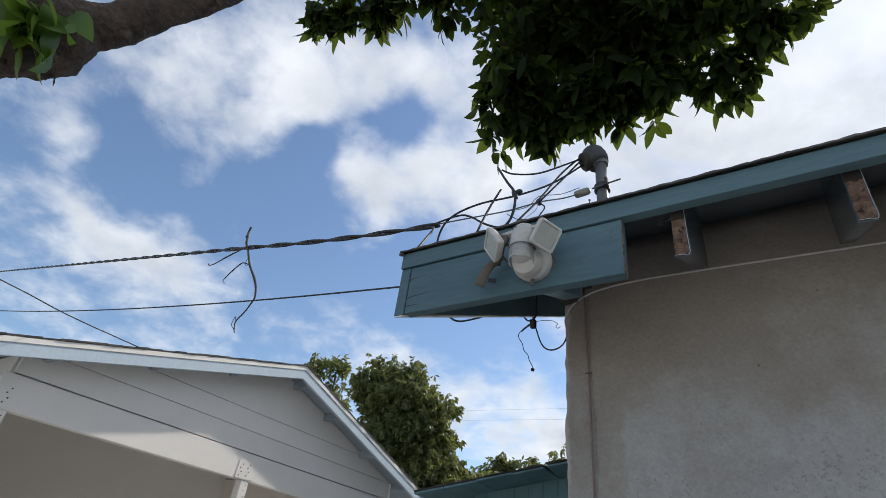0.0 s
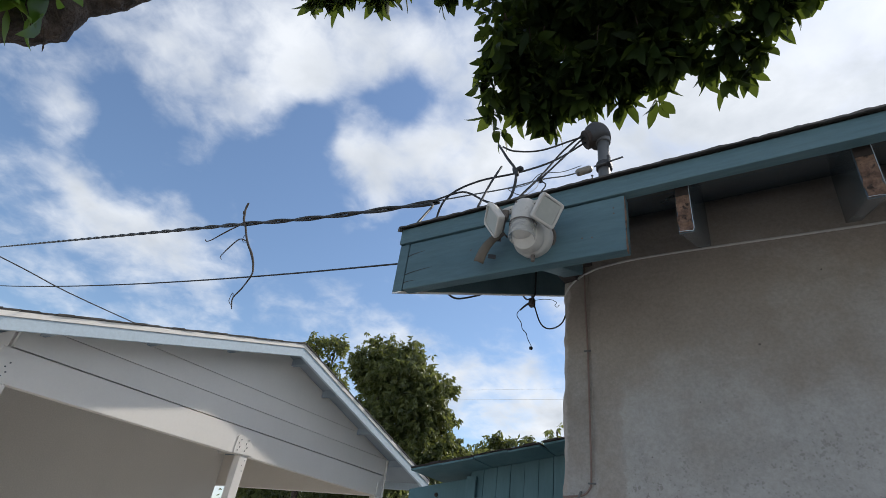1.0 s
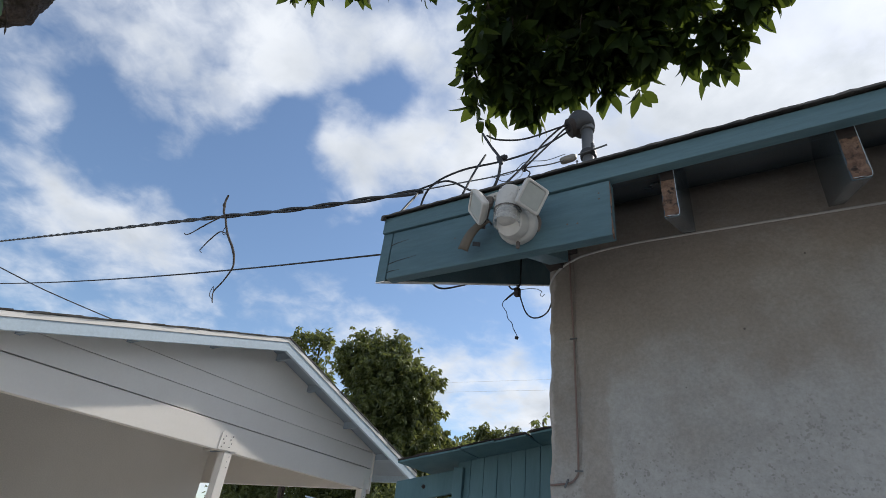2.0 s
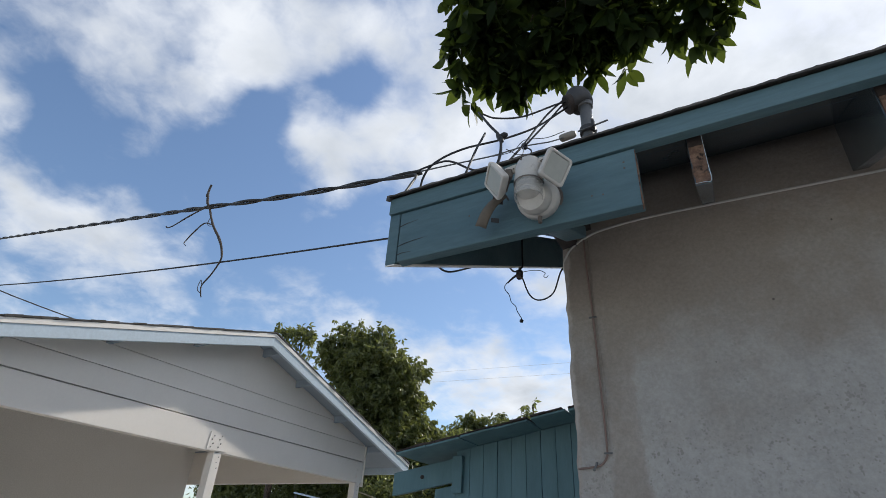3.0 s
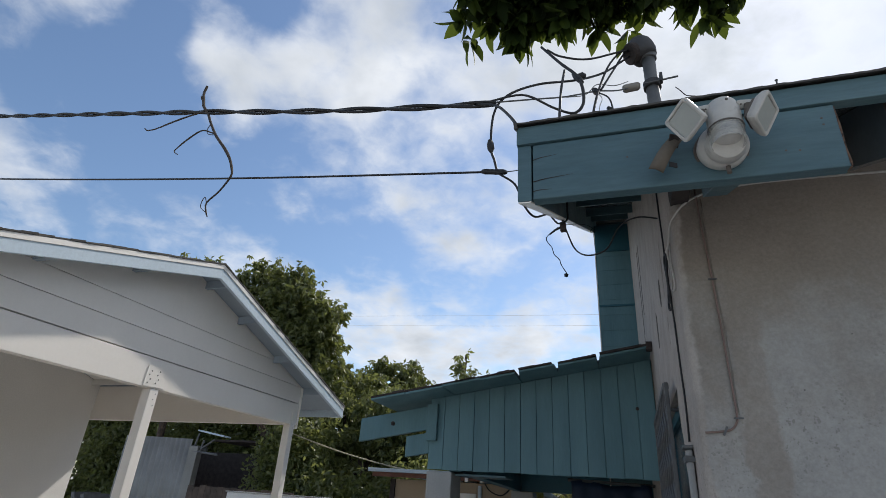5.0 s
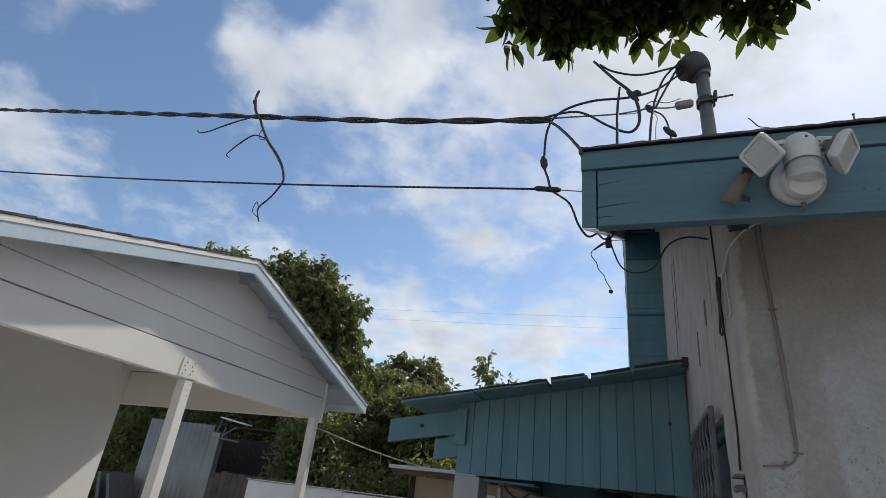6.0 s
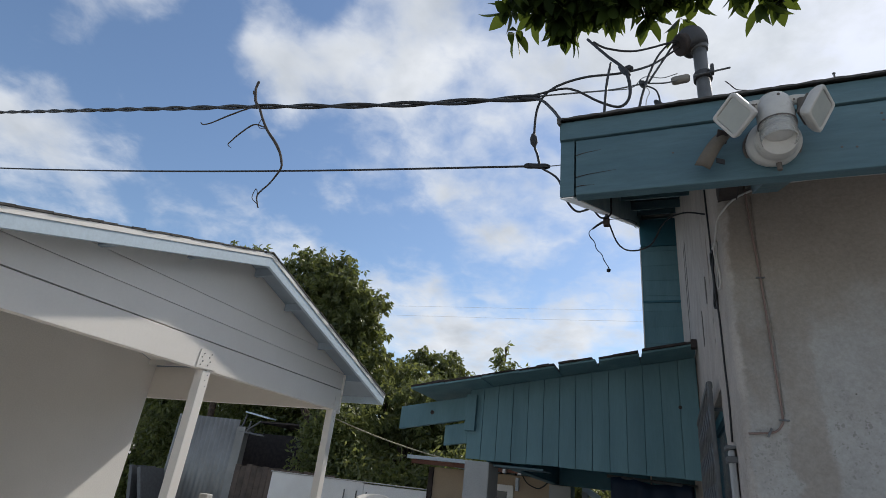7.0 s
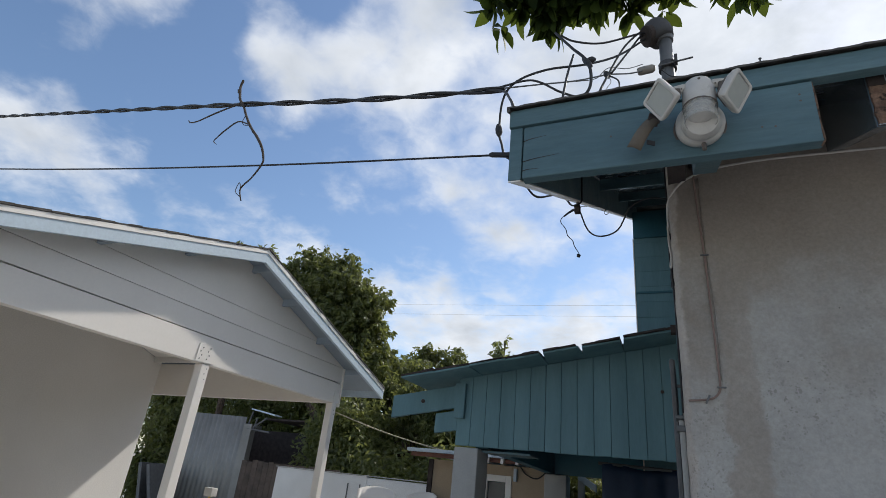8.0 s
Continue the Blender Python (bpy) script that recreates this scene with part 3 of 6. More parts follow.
def stucco_walls():
    """Front wall and the near stretch of the gable wall in one skin, with a rounded, lumpy corner."""
    rad = 0.035
    foot = [(x, WALL_Y) for x in np.linspace(8.0, 1.8, 8)] + [(x, WALL_Y) for x in np.arange(1.77, WALL_X + rad, -0.03)]
    foot += [(WALL_X + rad - rad * math.sin(a), WALL_Y + rad - rad * math.cos(a)) for a in np.linspace(0, math.pi / 2, 6)]
    foot += [(WALL_X, y) for y in np.arange(WALL_Y + rad + 0.03, 2.38, 0.03)] + [(WALL_X, 2.40)]
    levels = list(np.linspace(0, 1.2, 5)) + list(np.arange(1.23, 2.9, 0.03))
    bm = bmesh.new()
    grid = []
    for i, (x, y) in enumerate(foot):
        nxt, prv = foot[min(i + 1, len(foot) - 1)], foot[max(i - 1, 0)]
        t = Vector((nxt[0] - prv[0], nxt[1] - prv[1], 0)).normalized()
        out = Vector((t.y, -t.x, 0))
        top = deck_z(y)
        col = []
        for z in [q for q in levels] + [top]:
            p = Vector((x, y, z))
            lump = 0.004 * noise.noise(p * 9) + 0.003 * noise.noise(p * 28) + 0.006 * noise.noise(p * 2.3)
            edge = max(0.0, 1 - abs(x - WALL_X) / 0.05) * max(0.0, 1 - abs(y - WALL_Y) / 0.05)
            lump += edge * (0.012 * noise.noise(p * 16) + 0.010 * abs(noise.noise(p * 34)))
            col.append(bm.verts.new(p - out * lump * 1.0))
        back = [bm.verts.new(Vector((max(x, WALL_X + 0.16), max(y, WALL_Y + 0.16) if x > WALL_X + 0.001 else max(y, WALL_Y + 0.16), z))) for z in (top, 0)]
        grid.append(col + back)
    for a, b in zip(grid, grid[1:]):
        for k in range(len(a) - 1):
            q = (a[k], a[k + 1], b[k + 1], b[k])
            bm.faces.new(q)
    bmesh.ops.remove_doubles(bm, verts=bm.verts, dist=0.0005)
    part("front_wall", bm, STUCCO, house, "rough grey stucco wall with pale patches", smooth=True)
    # rest of the gable wall, round the barred window
    bm = prism([(3.62, 0), (13.0, 0), (13.0, deck_z(13.0)), (RIDGE_Y, deck_z(RIDGE_Y)), (3.62, deck_z(3.62))], "x", WALL_X, WALL_X + 0.16)
    prism([(2.40, 0), (3.62, 0), (3.62, 0.95), (2.40, 0.95)], "x", WALL_X, WALL_X + 0.16, bm=bm)
    prism([(2.40, 2.17), (3.62, 2.17), (3.62, deck_z(3.62)), (2.40, deck_z(2.40))], "x", WALL_X, WALL_X + 0.16, bm=bm)
    part("gable_wall", bm, STUCCO, house)
    bm = box(WALL_X + 0.16, 8.0, 12.84, 13.0, 0, deck_z(13.0), 0)
    part("rear_wall", bm, STUCCO, house)
    bm = prism([(WALL_Y + 0.16, 0), (12.84, 0), (12.84, deck_z(12.84)), (RIDGE_Y, deck_z(RIDGE_Y)), (WALL_Y + 0.16, deck_z(WALL_Y + 0.16))], "x", 7.84, 8.0)
    part("far_gable_wall", bm, STUCCO, house)


stucco_walls()


def house_roof():
    roof = part("roof", prism([(1.30, deck_z(1.30) + 0.024), (RIDGE_Y, deck_z(RIDGE_Y) + 0.024), (13.5, deck_z(13.5) + 0.024),
                               (13.5, deck_z(13.5) + 0.04), (RIDGE_Y, deck_z(RIDGE_Y) + 0.04), (1.30, deck_z(1.30) + 0.04)], "x", -1.19, 8.3),
                SHINGLE, house, "low roof of dark worn shingles")
    # sheathing boards, seen from below
    pitch = 0.19
    cos = 1 / math.sqrt(1 + SLOPE ** 2)
    y = 1.33
    while y < 13.3:
        w = pitch * cos
        y1 = min(y + w - 0.004, 13.4)
        if not (y < RIDGE_Y < y1):
            bm = prism([(y, deck_z(y)), (y1, deck_z(y1)), (y1, deck_z(y1) + 0.02), (y, deck_z(y) + 0.02)], "x", -1.145, 8.2)
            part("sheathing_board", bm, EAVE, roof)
        y += w
    # shingle courses: real overlapping rows
    rng = random.Random(4)
    bm = bmesh.new()
    for k in range(34):
        ya = 1.40 + k * 0.178
        if ya > RIDGE_Y - 0.1:
            break
        x = -1.195
        while x < 8.3:
            x1 = min(x + rng.uniform(0.24, 0.34), 8.32)
            za, zb = deck_z(ya) + 0.055, deck_z(ya + 0.2) + 0.043
            prism([(ya, za), (ya + 0.2, zb), (ya + 0.2, zb - 0.006), (ya, za - 0.010 - rng.random() * 0.004)], "x", x + 0.003, x1, bm=bm)
            x = x1
    tagged(part("shingle_courses", bm, SHINGLE, roof), kind="stuff")
    x = -1.197
    while x < 8.2:
        x1 = min(x + rng.uniform(0.26, 0.36), 8.2)
        n = 30 if x < 1.6 else 3
        bm = bmesh.new()
        cut = []
        for k in range(n + 1):
            q = x + (x1 + 0.01 - x) * k / n
            lap = 1.284 + 0.003 * noise.noise(Vector((q * 30, 0, 1))) + 0.002 * noise.noise(Vector((q * 90, 3, 1)))
            z0 = 2.7512
            z1 = z0 + 0.0065 + 0.003 * noise.noise(Vector((q * 22, 5, 2))) + 0.002 * noise.noise(Vector((q * 120, 5, 2)))
            cut.append([bm.verts.new(v) for v in ((q, lap, z0), (q, lap, z1), (q, 1.45, deck_z(1.45) + 0.055), (q, 1.45, deck_z(1.45) + 0.045))])
        for a, b in zip(cut, cut[1:]):
            for k in range(4):
                bm.faces.new((a[k], a[(k + 1) % 4], b[(k + 1) % 4], b[k]))
        bm.faces.new(cut[0])
        bm.faces.new(list(reversed(cut[-1])))
        part("shingle", bm, SHINGLE, roof)
        x = x1
    # shingle  edge along the rake
    for a, b in ((1.28, RIDGE_Y), (RIDGE_Y, 13.5)):
        n = 22
        for i in range(n):
            ya, yb = a + (b - a) * i / n, a + (b - a) * (i + 1) / n
            h = rng.uniform(-0.003, 0.004)
            bm = prism([(ya, deck_z(ya) + 0.038 + h), (yb, deck_z(yb) + 0.038 + h), (yb, deck_z(yb) + 0.052 + h), (ya, deck_z(ya) + 0.052 + h)], "x", -1.198 + rng.uniform(-.003, .003), -1.186)
            part("shingle", bm, SHINGLE, roof)


house_roof()


def eaves():
    # upper fascia the whole length, lower board at the corner only
    part("fascia", box(-1.190, 8.2, 1.299, 1.334, 2.6865, 2.750, 0.002), BLUE, house, "faded blue fascia board")
    bm = box(-1.143, -0.372, 1.306, 1.344, 2.495, 2.683, 0.004)
    part("fascia_board", bm, BLUE, house, "wide blue board with weather cracks")
    part("chipped_edge", tube([(-0.3725, 1.3075, 2.678), (-0.3715, 1.3072, 2.62), (-0.3725, 1.307, 2.55), (-0.3715, 1.308, 2.50), (-0.375, 1.33, 2.4955)], [0.001, 0.0022, 0.0014, 0.0034, 0.002], 7, 5, rough=0.4), RAW_WOOD, house, "bare chipped corner of the board")
    for x, z in ((-0.405, 2.625), (-0.405, 2.645), (-0.88, 2.60), (-0.50, 2.56), (-0.47, 2.556)):
        part("nail_hole", lathe([(0.0006, 0), (0.0032, 0), (0.003, 0.0012), (0.0006, 0.0014)], frame_at((x, 1.3065, z), (0, -1, 0)), 8), GRIME, house)
    # weather cracks in the lower board: thin dark grooves
    for x0, x1, z0, z1 in ((-1.143, -1.07, 2.628, 2.640), (-1.143, -1.03, 2.553, 2.566), (-1.143, -1.09, 2.520, 2.523)):
        bm = tube([(x0, 1.3055, z0), ((2 * x0 + x1) / 3, 1.3055, z0 * 0.7 + z1 * 0.3 + 0.003), (x1, 1.3055, z1)], [0.0016, 0.0012, 0.0004], sides=5, steps=4)
        part("crack", bm, DARK_WOOD, house)
    # barge boards up and down the rake
    for a, b in ((1.306, RIDGE_Y), (RIDGE_Y, 13.5)):
        bm = prism([(a, deck_z(a) - 0.218), (b, deck_z(b) - 0.218), (b, deck_z(b) + 0.02), (a, min(deck_z(a) + 0.02, 2.684 if a < 2 else 99))], "x", -1.188, -1.147, 0.004)
        part("barge_board", bm, BLUE, house, "blue barge board with a pale lower edge")
        # light on the lower edge put in as a white strip
        bm = prism([(a, deck_z(a) - 0.223), (b, deck_z(b) - 0.223), (b, deck_z(b) - 0.219), (a, deck_z(a) - 0.219)], "x", -1.186, -1.149)
        part("edge_strip", bm, WHITE, house, "white strip for the lit lower edge of the barge board")
    # rafter tails with bare, rotten ends
    for i in range(21):
        x = -0.641 + 0.4165 * i
        bm = prism([(1.36, 2.548), (2.4, 2.548 + SLOPE * 1.04), (2.4, deck_z(2.4) - 0.002), (1.36, deck_z(1.36) - 0.002)], "x", x - 0.020, x + 0.020, 0.002)
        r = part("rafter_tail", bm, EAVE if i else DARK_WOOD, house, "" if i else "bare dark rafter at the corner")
        if i:
            bm = bmesh.new()
            g = 7
            rows = []
            for j in range(g * 4 + 1):
                rows.append([])
                for k in range(g):
                    u, v = k / (g - 1), j / (g * 4)
                    px, pz = x - 0.018 + 0.036 * u, 2.552 + 0.118 * v
                    inset = 0.008 * noise.noise(Vector((px * 60, pz * 45, i * 3.1)))
                    edge = min(u, 1 - u) < 0.01
                    rows[-1].append(bm.verts.new((px + (0.004 * noise.noise(Vector((i, pz * 40, 2))) if edge else 0), 1.3515 + (0 if edge else min(0.006, abs(inset))), pz)))
            for p, q in zip(rows, rows[1:]):
                for k in range(g - 1):
                    bm.faces.new((p[k], p[k + 1], q[k + 1], q[k]))
            ret = bmesh.ops.extrude_face_region(bm, geom=bm.faces[:])
            bmesh.ops.translate(bm, vec=(0, 0.0075, 0), verts=[e for e in ret["geom"] if isinstance(e, bmesh.types.BMVert)])
            part("rotten_end", bm, RAW_WOOD, r, "bare flaking brown end grain")
            # solid dark block between the bare end and the fascia
            bm = box(x - 0.018, x + 0.018, 1.3525, 1.372, 2.672, 2.732, 0.002)
            part("dark_notch", bm, DARK_WOOD, r)
            part("paint_rim", tube([(x + 0.0195, 1.3505, 2.70), (x + 0.0195, 1.3505, 2.60), (x + 0.0192, 1.3505, 2.5495), (x, 1.3505, 2.549), (x - 0.0192, 1.3505, 2.5495)], 0.0008, 6, 4, rough=0.5, seed=i), PALE, r, "pale broken paint edge")
    # lookouts carrying the overhang at the gable
    for y in (2.0, 3.2, 4.55, 5.8):
        z = deck_z(y)
        bm = prism([(y, z - 0.09), (y + 0.04, z - 0.09 + 0.04 * SLOPE), (y + 0.04, z + 0.04 * SLOPE - 0.002), (y, z - 0.002)], "x", -1.147, WALL_X, 0.002)
        part("lookout", bm, BLUE, house)
    # blue blocks at the corner under the eave
    part("corner_block", prism([(1.345, 2.508), (1.58, 2.602), (1.58, 2.645), (1.345, 2.548)], "x", -0.66, -0.592, 0.003), BLUE, house)
    part("corner_block", box(-0.733, -0.675, 1.50, 1.80, 2.69, 2.80, 0.004), DARK_WOOD, house)


eaves()


def siding_wing():
    """Blue lap-sided part of the house beyond the gable wall."""
    y = 6.3
    part("wing_core", box(-1.13, WALL_X, y + 0.031, 9.4, 0, deck_z(6.3) - 0.25, 0), BLUE_DARK, house)
    z = 0.0
    while z < 4.72:
        h = 0.19
        bm = prism([(y, z), (y + 0.03, z), (y + 0.03, z + h), (y + 0.005, z + h)], "x", -1.14, WALL_X + 0.002)
        part("lap_board", bm, BLUE_BOARD, house)
        z += h
    part("frieze_board", box(-1.14, WALL_X + 0.002, y - 0.03, y + 0.02, 4.62, 4.98, 0.004), BLUE_DARK, house, "dark blue board under the roof")
    part("corner_trim", box(-1.152, -1.141, y - 0.006, y + 0.03, 0, 4.62, 0.002), WHITE, house, "thin white strip along the edge of the siding")
    part("joint_strip", box(-1.14, WALL_X + 0.002, y - 0.012, y + 0.01, 3.90, 3.925, 0.002), BLUE_DARK, house)


siding_wing()


def barred_window():
    win = part("window", box(WALL_X + 0.05, WALL_X + 0.10, 2.40, 3.62, 0.95, 2.17, 0.003), GLASS, house, "dark window behind a steel lattice")
    for y0, y1, z0, z1 in ((2.40, 2.45, 0.95, 2.17), (3.57, 3.62, 0.95, 2.17), (2.45, 3.57, 2.12, 2.17), (2.45, 3.57, 0.95, 1.0)):
        part("window_frame", box(WALL_X + 0.03, WALL_X + 0.12, y0, y1, z0, z1, 0.004), BLUE_DARK, win)
    x = WALL_X - 0.035
    # diamond lattice: flat bars both ways, bent
    k = 0
    while k < 16:
        y = 2.48 + k * 0.075
        pts = [(x + (0.004 if k % 2 else -0.004), y + (0.034 if (j + k) % 2 else -0.034), 1.0 + j * 0.075) for j in range(17)]
        part("lattice_bar", tube(pts, 0.0065, sides=6, steps=3), IRON, win)
        k += 1
    for y0 in (2.44, 3.66):
        part("lattice_post", box(x - 0.008, x + 0.008, y0 - 0.010, y0 + 0.010, 0.97, 2.21, 0.003), IRON, win)
    for z0 in (1.0, 2.20):
        part("lattice_rail", box(x - 0.012, x + 0.012, 2.455, 3.645, z0 - 0.012, z0 + 0.012, 0.003), IRON, win)
    for y0 in (2.44, 3.66):
        part("lattice_bracket", tube([(x, y0, 2.1), (WALL_X - 0.02, y0 + 0.01, 2.1), (WALL_X + 0.01, y0 + 0.01, 2.1)], 0.007), IRON, win)


barred_window()
# chipped slots where the stucco has come away
for y, z, h in ((4.35, 3.45, 0.62), (4.62, 3.40, 0.85), (2.62, 2.68, 0.14), (3.05, 2.62, 0.20)):
    bm = bmesh.new()
    rim = [bm.verts.new((WALL_X - 0.0025, y + 0.028 * math.sin(a) * (1 + 0.4 * noise.noise(Vector((a, y, z)))), z + h / 2 * math.cos(a))) for a in np.linspace(0, 2 * math.pi, 15)[:-1]]
    bm.faces.new(rim)
    ret = bmesh.ops.extrude_face_region(bm, geom=bm.faces[:])
    bmesh.ops.translate(bm, vec=(0.006, 0, 0), verts=[e for e in ret["geom"] if isinstance(e, bmesh.types.BMVert)])
    part("stucco_chip", bm, GRIME, house, "dark chip in the stucco")
# small dark stains and a rusty nail on the front wall
for x, z, r in ((-0.118, 2.378, 0.0035), (-0.30, 2.21, 0.002), (0.08, 2.60, 0.0025), (-0.45, 2.05, 0.002), (0.25, 2.45, 0.002)):
    part("stain_spot", lathe([(0.0005, 0), (r, 0.0005), (r * 0.9, 0.003), (0.0005, 0.0035)], frame_at((x, WALL_Y + 0.0005, z), (0, -1, 0)), 12), GRIME, house)


# ---------------------------------------------------------------- floodlight with camera
def lamp_box(m):
    """Square lamp housing: shallow pan with a raised rim, narrowing towards its back."""
    bm = bmesh.new()
    rings = []
    for half, z in ((0.026, -0.016), (0.033, -0.014), (0.040, -0.002), (0.0415, 0.006), (0.0415, 0.012), (0.0395, 0.0142), (0.0355, 0.0142), (0.0335, 0.0125), (0.0335, 0.008)):
        cut = min(0.008, half * 0.25)
        o = [(half, half - cut), (half - cut * 0.3, half - cut * 0.3), (half - cut, half)]
        pts = []
        for k in range(4):
            co, si = (1, 0, -1, 0)[k], (0, 1, 0, -1)[k]
            pts += [(x * co - y * si, x * si + y * co) for x, y in o]
        rings.append([bm.verts.new(m @ Vector((x, y, z))) for x, y in pts])
    for a, b in zip(rings, rings[1:]):
        for k in range(12):
            bm.faces.new((a[k], a[(k + 1) % 12], b[(k + 1) % 12], b[k]))
    bm.faces.new(rings[0])
    bm.faces.new(rings[-1])
    return bm


def floodlight():
    f = thing("floodlight", "dusty white twin floodlight with security camera", "floodlight")
    f.location = (-0.642, 1.305, 2.50)
    f.matrix_world = Matrix.Translation((-0.642, 1.305, 2.50))
    o = Vector((-0.642, 1.305, 2.50))

    def P(name, bm, mat, label="", smooth=True, parent=None):
        bmesh.ops.translate(bm, vec=-o, verts=bm.verts)
        ob = part(name, bm, mat, parent or f, label)
        if smooth:
            for p in ob.data.polygons:
                p.use_smooth = True
            e = ob.modifiers.new("edges", "EDGE_SPLIT")
            e.split_angle = radians(38)
        return ob
    base = frame_at((-0.646, 1.306, 2.584), (0, -1, -0.22), (1, 0, 0))
    P("mounting_plate", lathe([(0.004, 0.004), (0.058, 0.004), (0.061, 0.010), (0.061, 0.034), (0.059, 0.038), (0.053, 0.048), (0.046, 0.068), (0.004, 0.070)], base, 40), PLASTIC)
    # dark ring that puts in grime and shade round the base
    P("gasket", lathe([(0.004, -0.004), (0.067, -0.002), (0.066, 0.006), (0.004, 0.007)], base, 40), GRIME)
    # upright drum with an open mouth below, a pale sensor dome inside
    top = Vector((-0.645, 1.222, 2.668))
    axis = Vector((-0.02, -0.10, -0.99)).normalized()
    body = frame_at(top, axis)
    P("camera_body", lathe([(0.003, 0.0), (0.022, 0.0), (0.031, 0.003), (0.0355, 0.010), (0.037, 0.022), (0.0405, 0.030), (0.0415, 0.082), (0.0415, 0.086), (0.039, 0.086), (0.038, 0.060), (0.003, 0.058)], body, 40), PLASTIC)
    P("mouth_seam", lathe([(0.0405, 0.0855), (0.0422, 0.0855), (0.0422, 0.0885), (0.0405, 0.0885)], body, 40), GRIME)
    cover = P("clear_cover", lathe([(0.0408, 0.0886), (0.0405, 0.122), (0.039, 0.134), (0.037, 0.134), (0.0385, 0.122), (0.0388, 0.0886)], body, 40), CLEAR, "cloudy clear plastic cover")
    cover.visible_shadow = False
    P("sensor_dome", lathe([(0.033, 0.080), (0.0335, 0.100), (0.033, 0.108), (0.031, 0.109), (0.029, 0.118), (0.020, 0.125), (0.003, 0.128)], body, 36), PLASTIC, "milky sensor dome")
    P("lens_band", lathe([(0.0338, 0.098), (0.0342, 0.099), (0.0342, 0.1045), (0.0338, 0.1055)], body, 36), LENS, "grey lens band")
    P("cover_foot", lathe([(0.046, 0.0), (0.050, 0.012), (0.047, 0.030), (0.040, 0.044), (0.020, 0.048), (0.003, 0.048)], frame_at((-0.645, 1.262, 2.568), (0, -1, -0.42)), 32), PLASTIC)
    P("neck", lathe([(0.046, -0.03), (0.044, 0.0), (0.036, 0.03), (0.030, 0.06)], frame_at((-0.646, 1.275, 2.592), (0, -1, 0.12)), 28), PLASTIC)
    P("screw", lathe([(0.001, 0), (0.0035, 0), (0.0035, 0.002), (0.001, 0.003)], frame_at((-0.646, 1.1585, 2.632), (0, -1, 0.1)), 10), GRIME)
    P("drip_nub", lathe([(0.003, 0), (0.006, 0.002), (0.006, 0.022), (0.003, 0.024)], frame_at((-0.642, 1.282, 2.518), (0, -0.1, -1)), 12), GRIME)
    for s, c, nrm in ((-1, Vector((-0.740, 1.186, 2.608)), Vector((-0.644, -0.644, -0.413))), (1, Vector((-0.560, 1.190, 2.597)), Vector((0.76, -0.45, -0.47)))):
        nrm.normalize()
        knee = Vector((-0.645 + s * 0.056, 1.190, 2.643))
        ear = frame_at((-0.645 + s * 0.051, 1.212, 2.649), (0, -0.85, -0.52), (1, 0, -0.12 * s))
        arm = P("arm", placed_box(ear, 0.046, 0.024, 0.026, 0.009), PLASTIC, "rounded hinge with two screws", smooth=False)
        for q in (-0.012, 0.010):
            P("screw", lathe([(0.0005, 0), (0.0022, 0), (0.0022, 0.0012), (0.0005, 0.0015)], ear @ Matrix.Translation((q, 0, 0.013)), 8), GRIME, parent=arm)
        up = (Vector((0, 0, 1)) - nrm * nrm.z).normalized()
        side = up.cross(nrm)
        turn = radians(9 if s > 0 else -22)
        a = up * math.cos(turn) + side * math.sin(turn)
        b = nrm.cross(a)
        m = Matrix((a, b, nrm)).transposed().to_4x4()
        m.translation = c - nrm * 0.010
        head = P("lamp_head", lamp_box(m), PLASTIC, "square lamp head", smooth=False)
        m2 = m.copy()
        m2.translation = c - nrm * 0.0005
        P("lens", placed_box(m2, 0.0655, 0.0655, 0.003, 0.001), LENS, "frosted lens", smooth=False, parent=head)
        m3 = m.copy()
        m3.translation = c - nrm * 0.028
        P("heat_fins", placed_box(m3, 0.056, 0.056, 0.014, 0.004), GRIME, "", smooth=False, parent=head)
        P("stem", tube([knee + Vector((0, 0.004, -0.006)), knee.lerp(c, 0.4) + Vector((-s * 0.014, 0.012, -0.01)), c - nrm * 0.030], 0.012, sides=10, steps=4), GRIME)


floodlight()

# curled strip hanging beside the lamp
strip = thing("hanging_strip", "curled brown strip hanging from the blue board", "strip")
bm = bmesh.new()
rows = []
for i, t in enumerate(np.linspace(0, 1, 12)):
    c = Vector((-0.752, 1.288, 2.620)).lerp(Vector((-0.816, 1.268, 2.512)), t)
    bend = 0.018 * math.sin(t * math.pi)
    rows.append([bm.verts.new(c + Vector((0.015 * k * (0.85 + 0.3 * t), -0.012 - bend - 0.008 * (1 - abs(k)), -0.009 * k))) for k in (-1, -0.5, 0, 0.5, 1)])
for a, b in zip(rows, rows[1:]):
    for k in range(4):
        bm.faces.new((a[k], a[k + 1], b[k + 1], b[k]))
ret = bmesh.ops.extrude_face_region(bm, geom=bm.faces[:])
bmesh.ops.translate(bm, vec=(0, 0.003, 0.001), verts=[e for e in ret["geom"] if isinstance(e, bmesh.types.BMVert)])
part("strip", bm, TAN, strip, smooth=True)
part("torn_tab", placed_box(look((-0.772, 1.262, 2.528), (-0.6, 1.0, 2.50)), 0.024, 0.014, 0.003, 0.001), BLACK, strip)
# shade inside the curl put in as a dark plate
part("folded_top", placed_box(look((-0.762, 1.262, 2.602), (-0.60, 1.0, 2.45)), 0.030, 0.034, 0.004, 0.0015), DARK_WOOD, strip, "dark plate for the shade inside the curl")
part("nail", tube([(-0.748, 1.308, 2.622), (-0.748, 1.25, 2.624)], 0.003, sides=6), GRIME, strip)


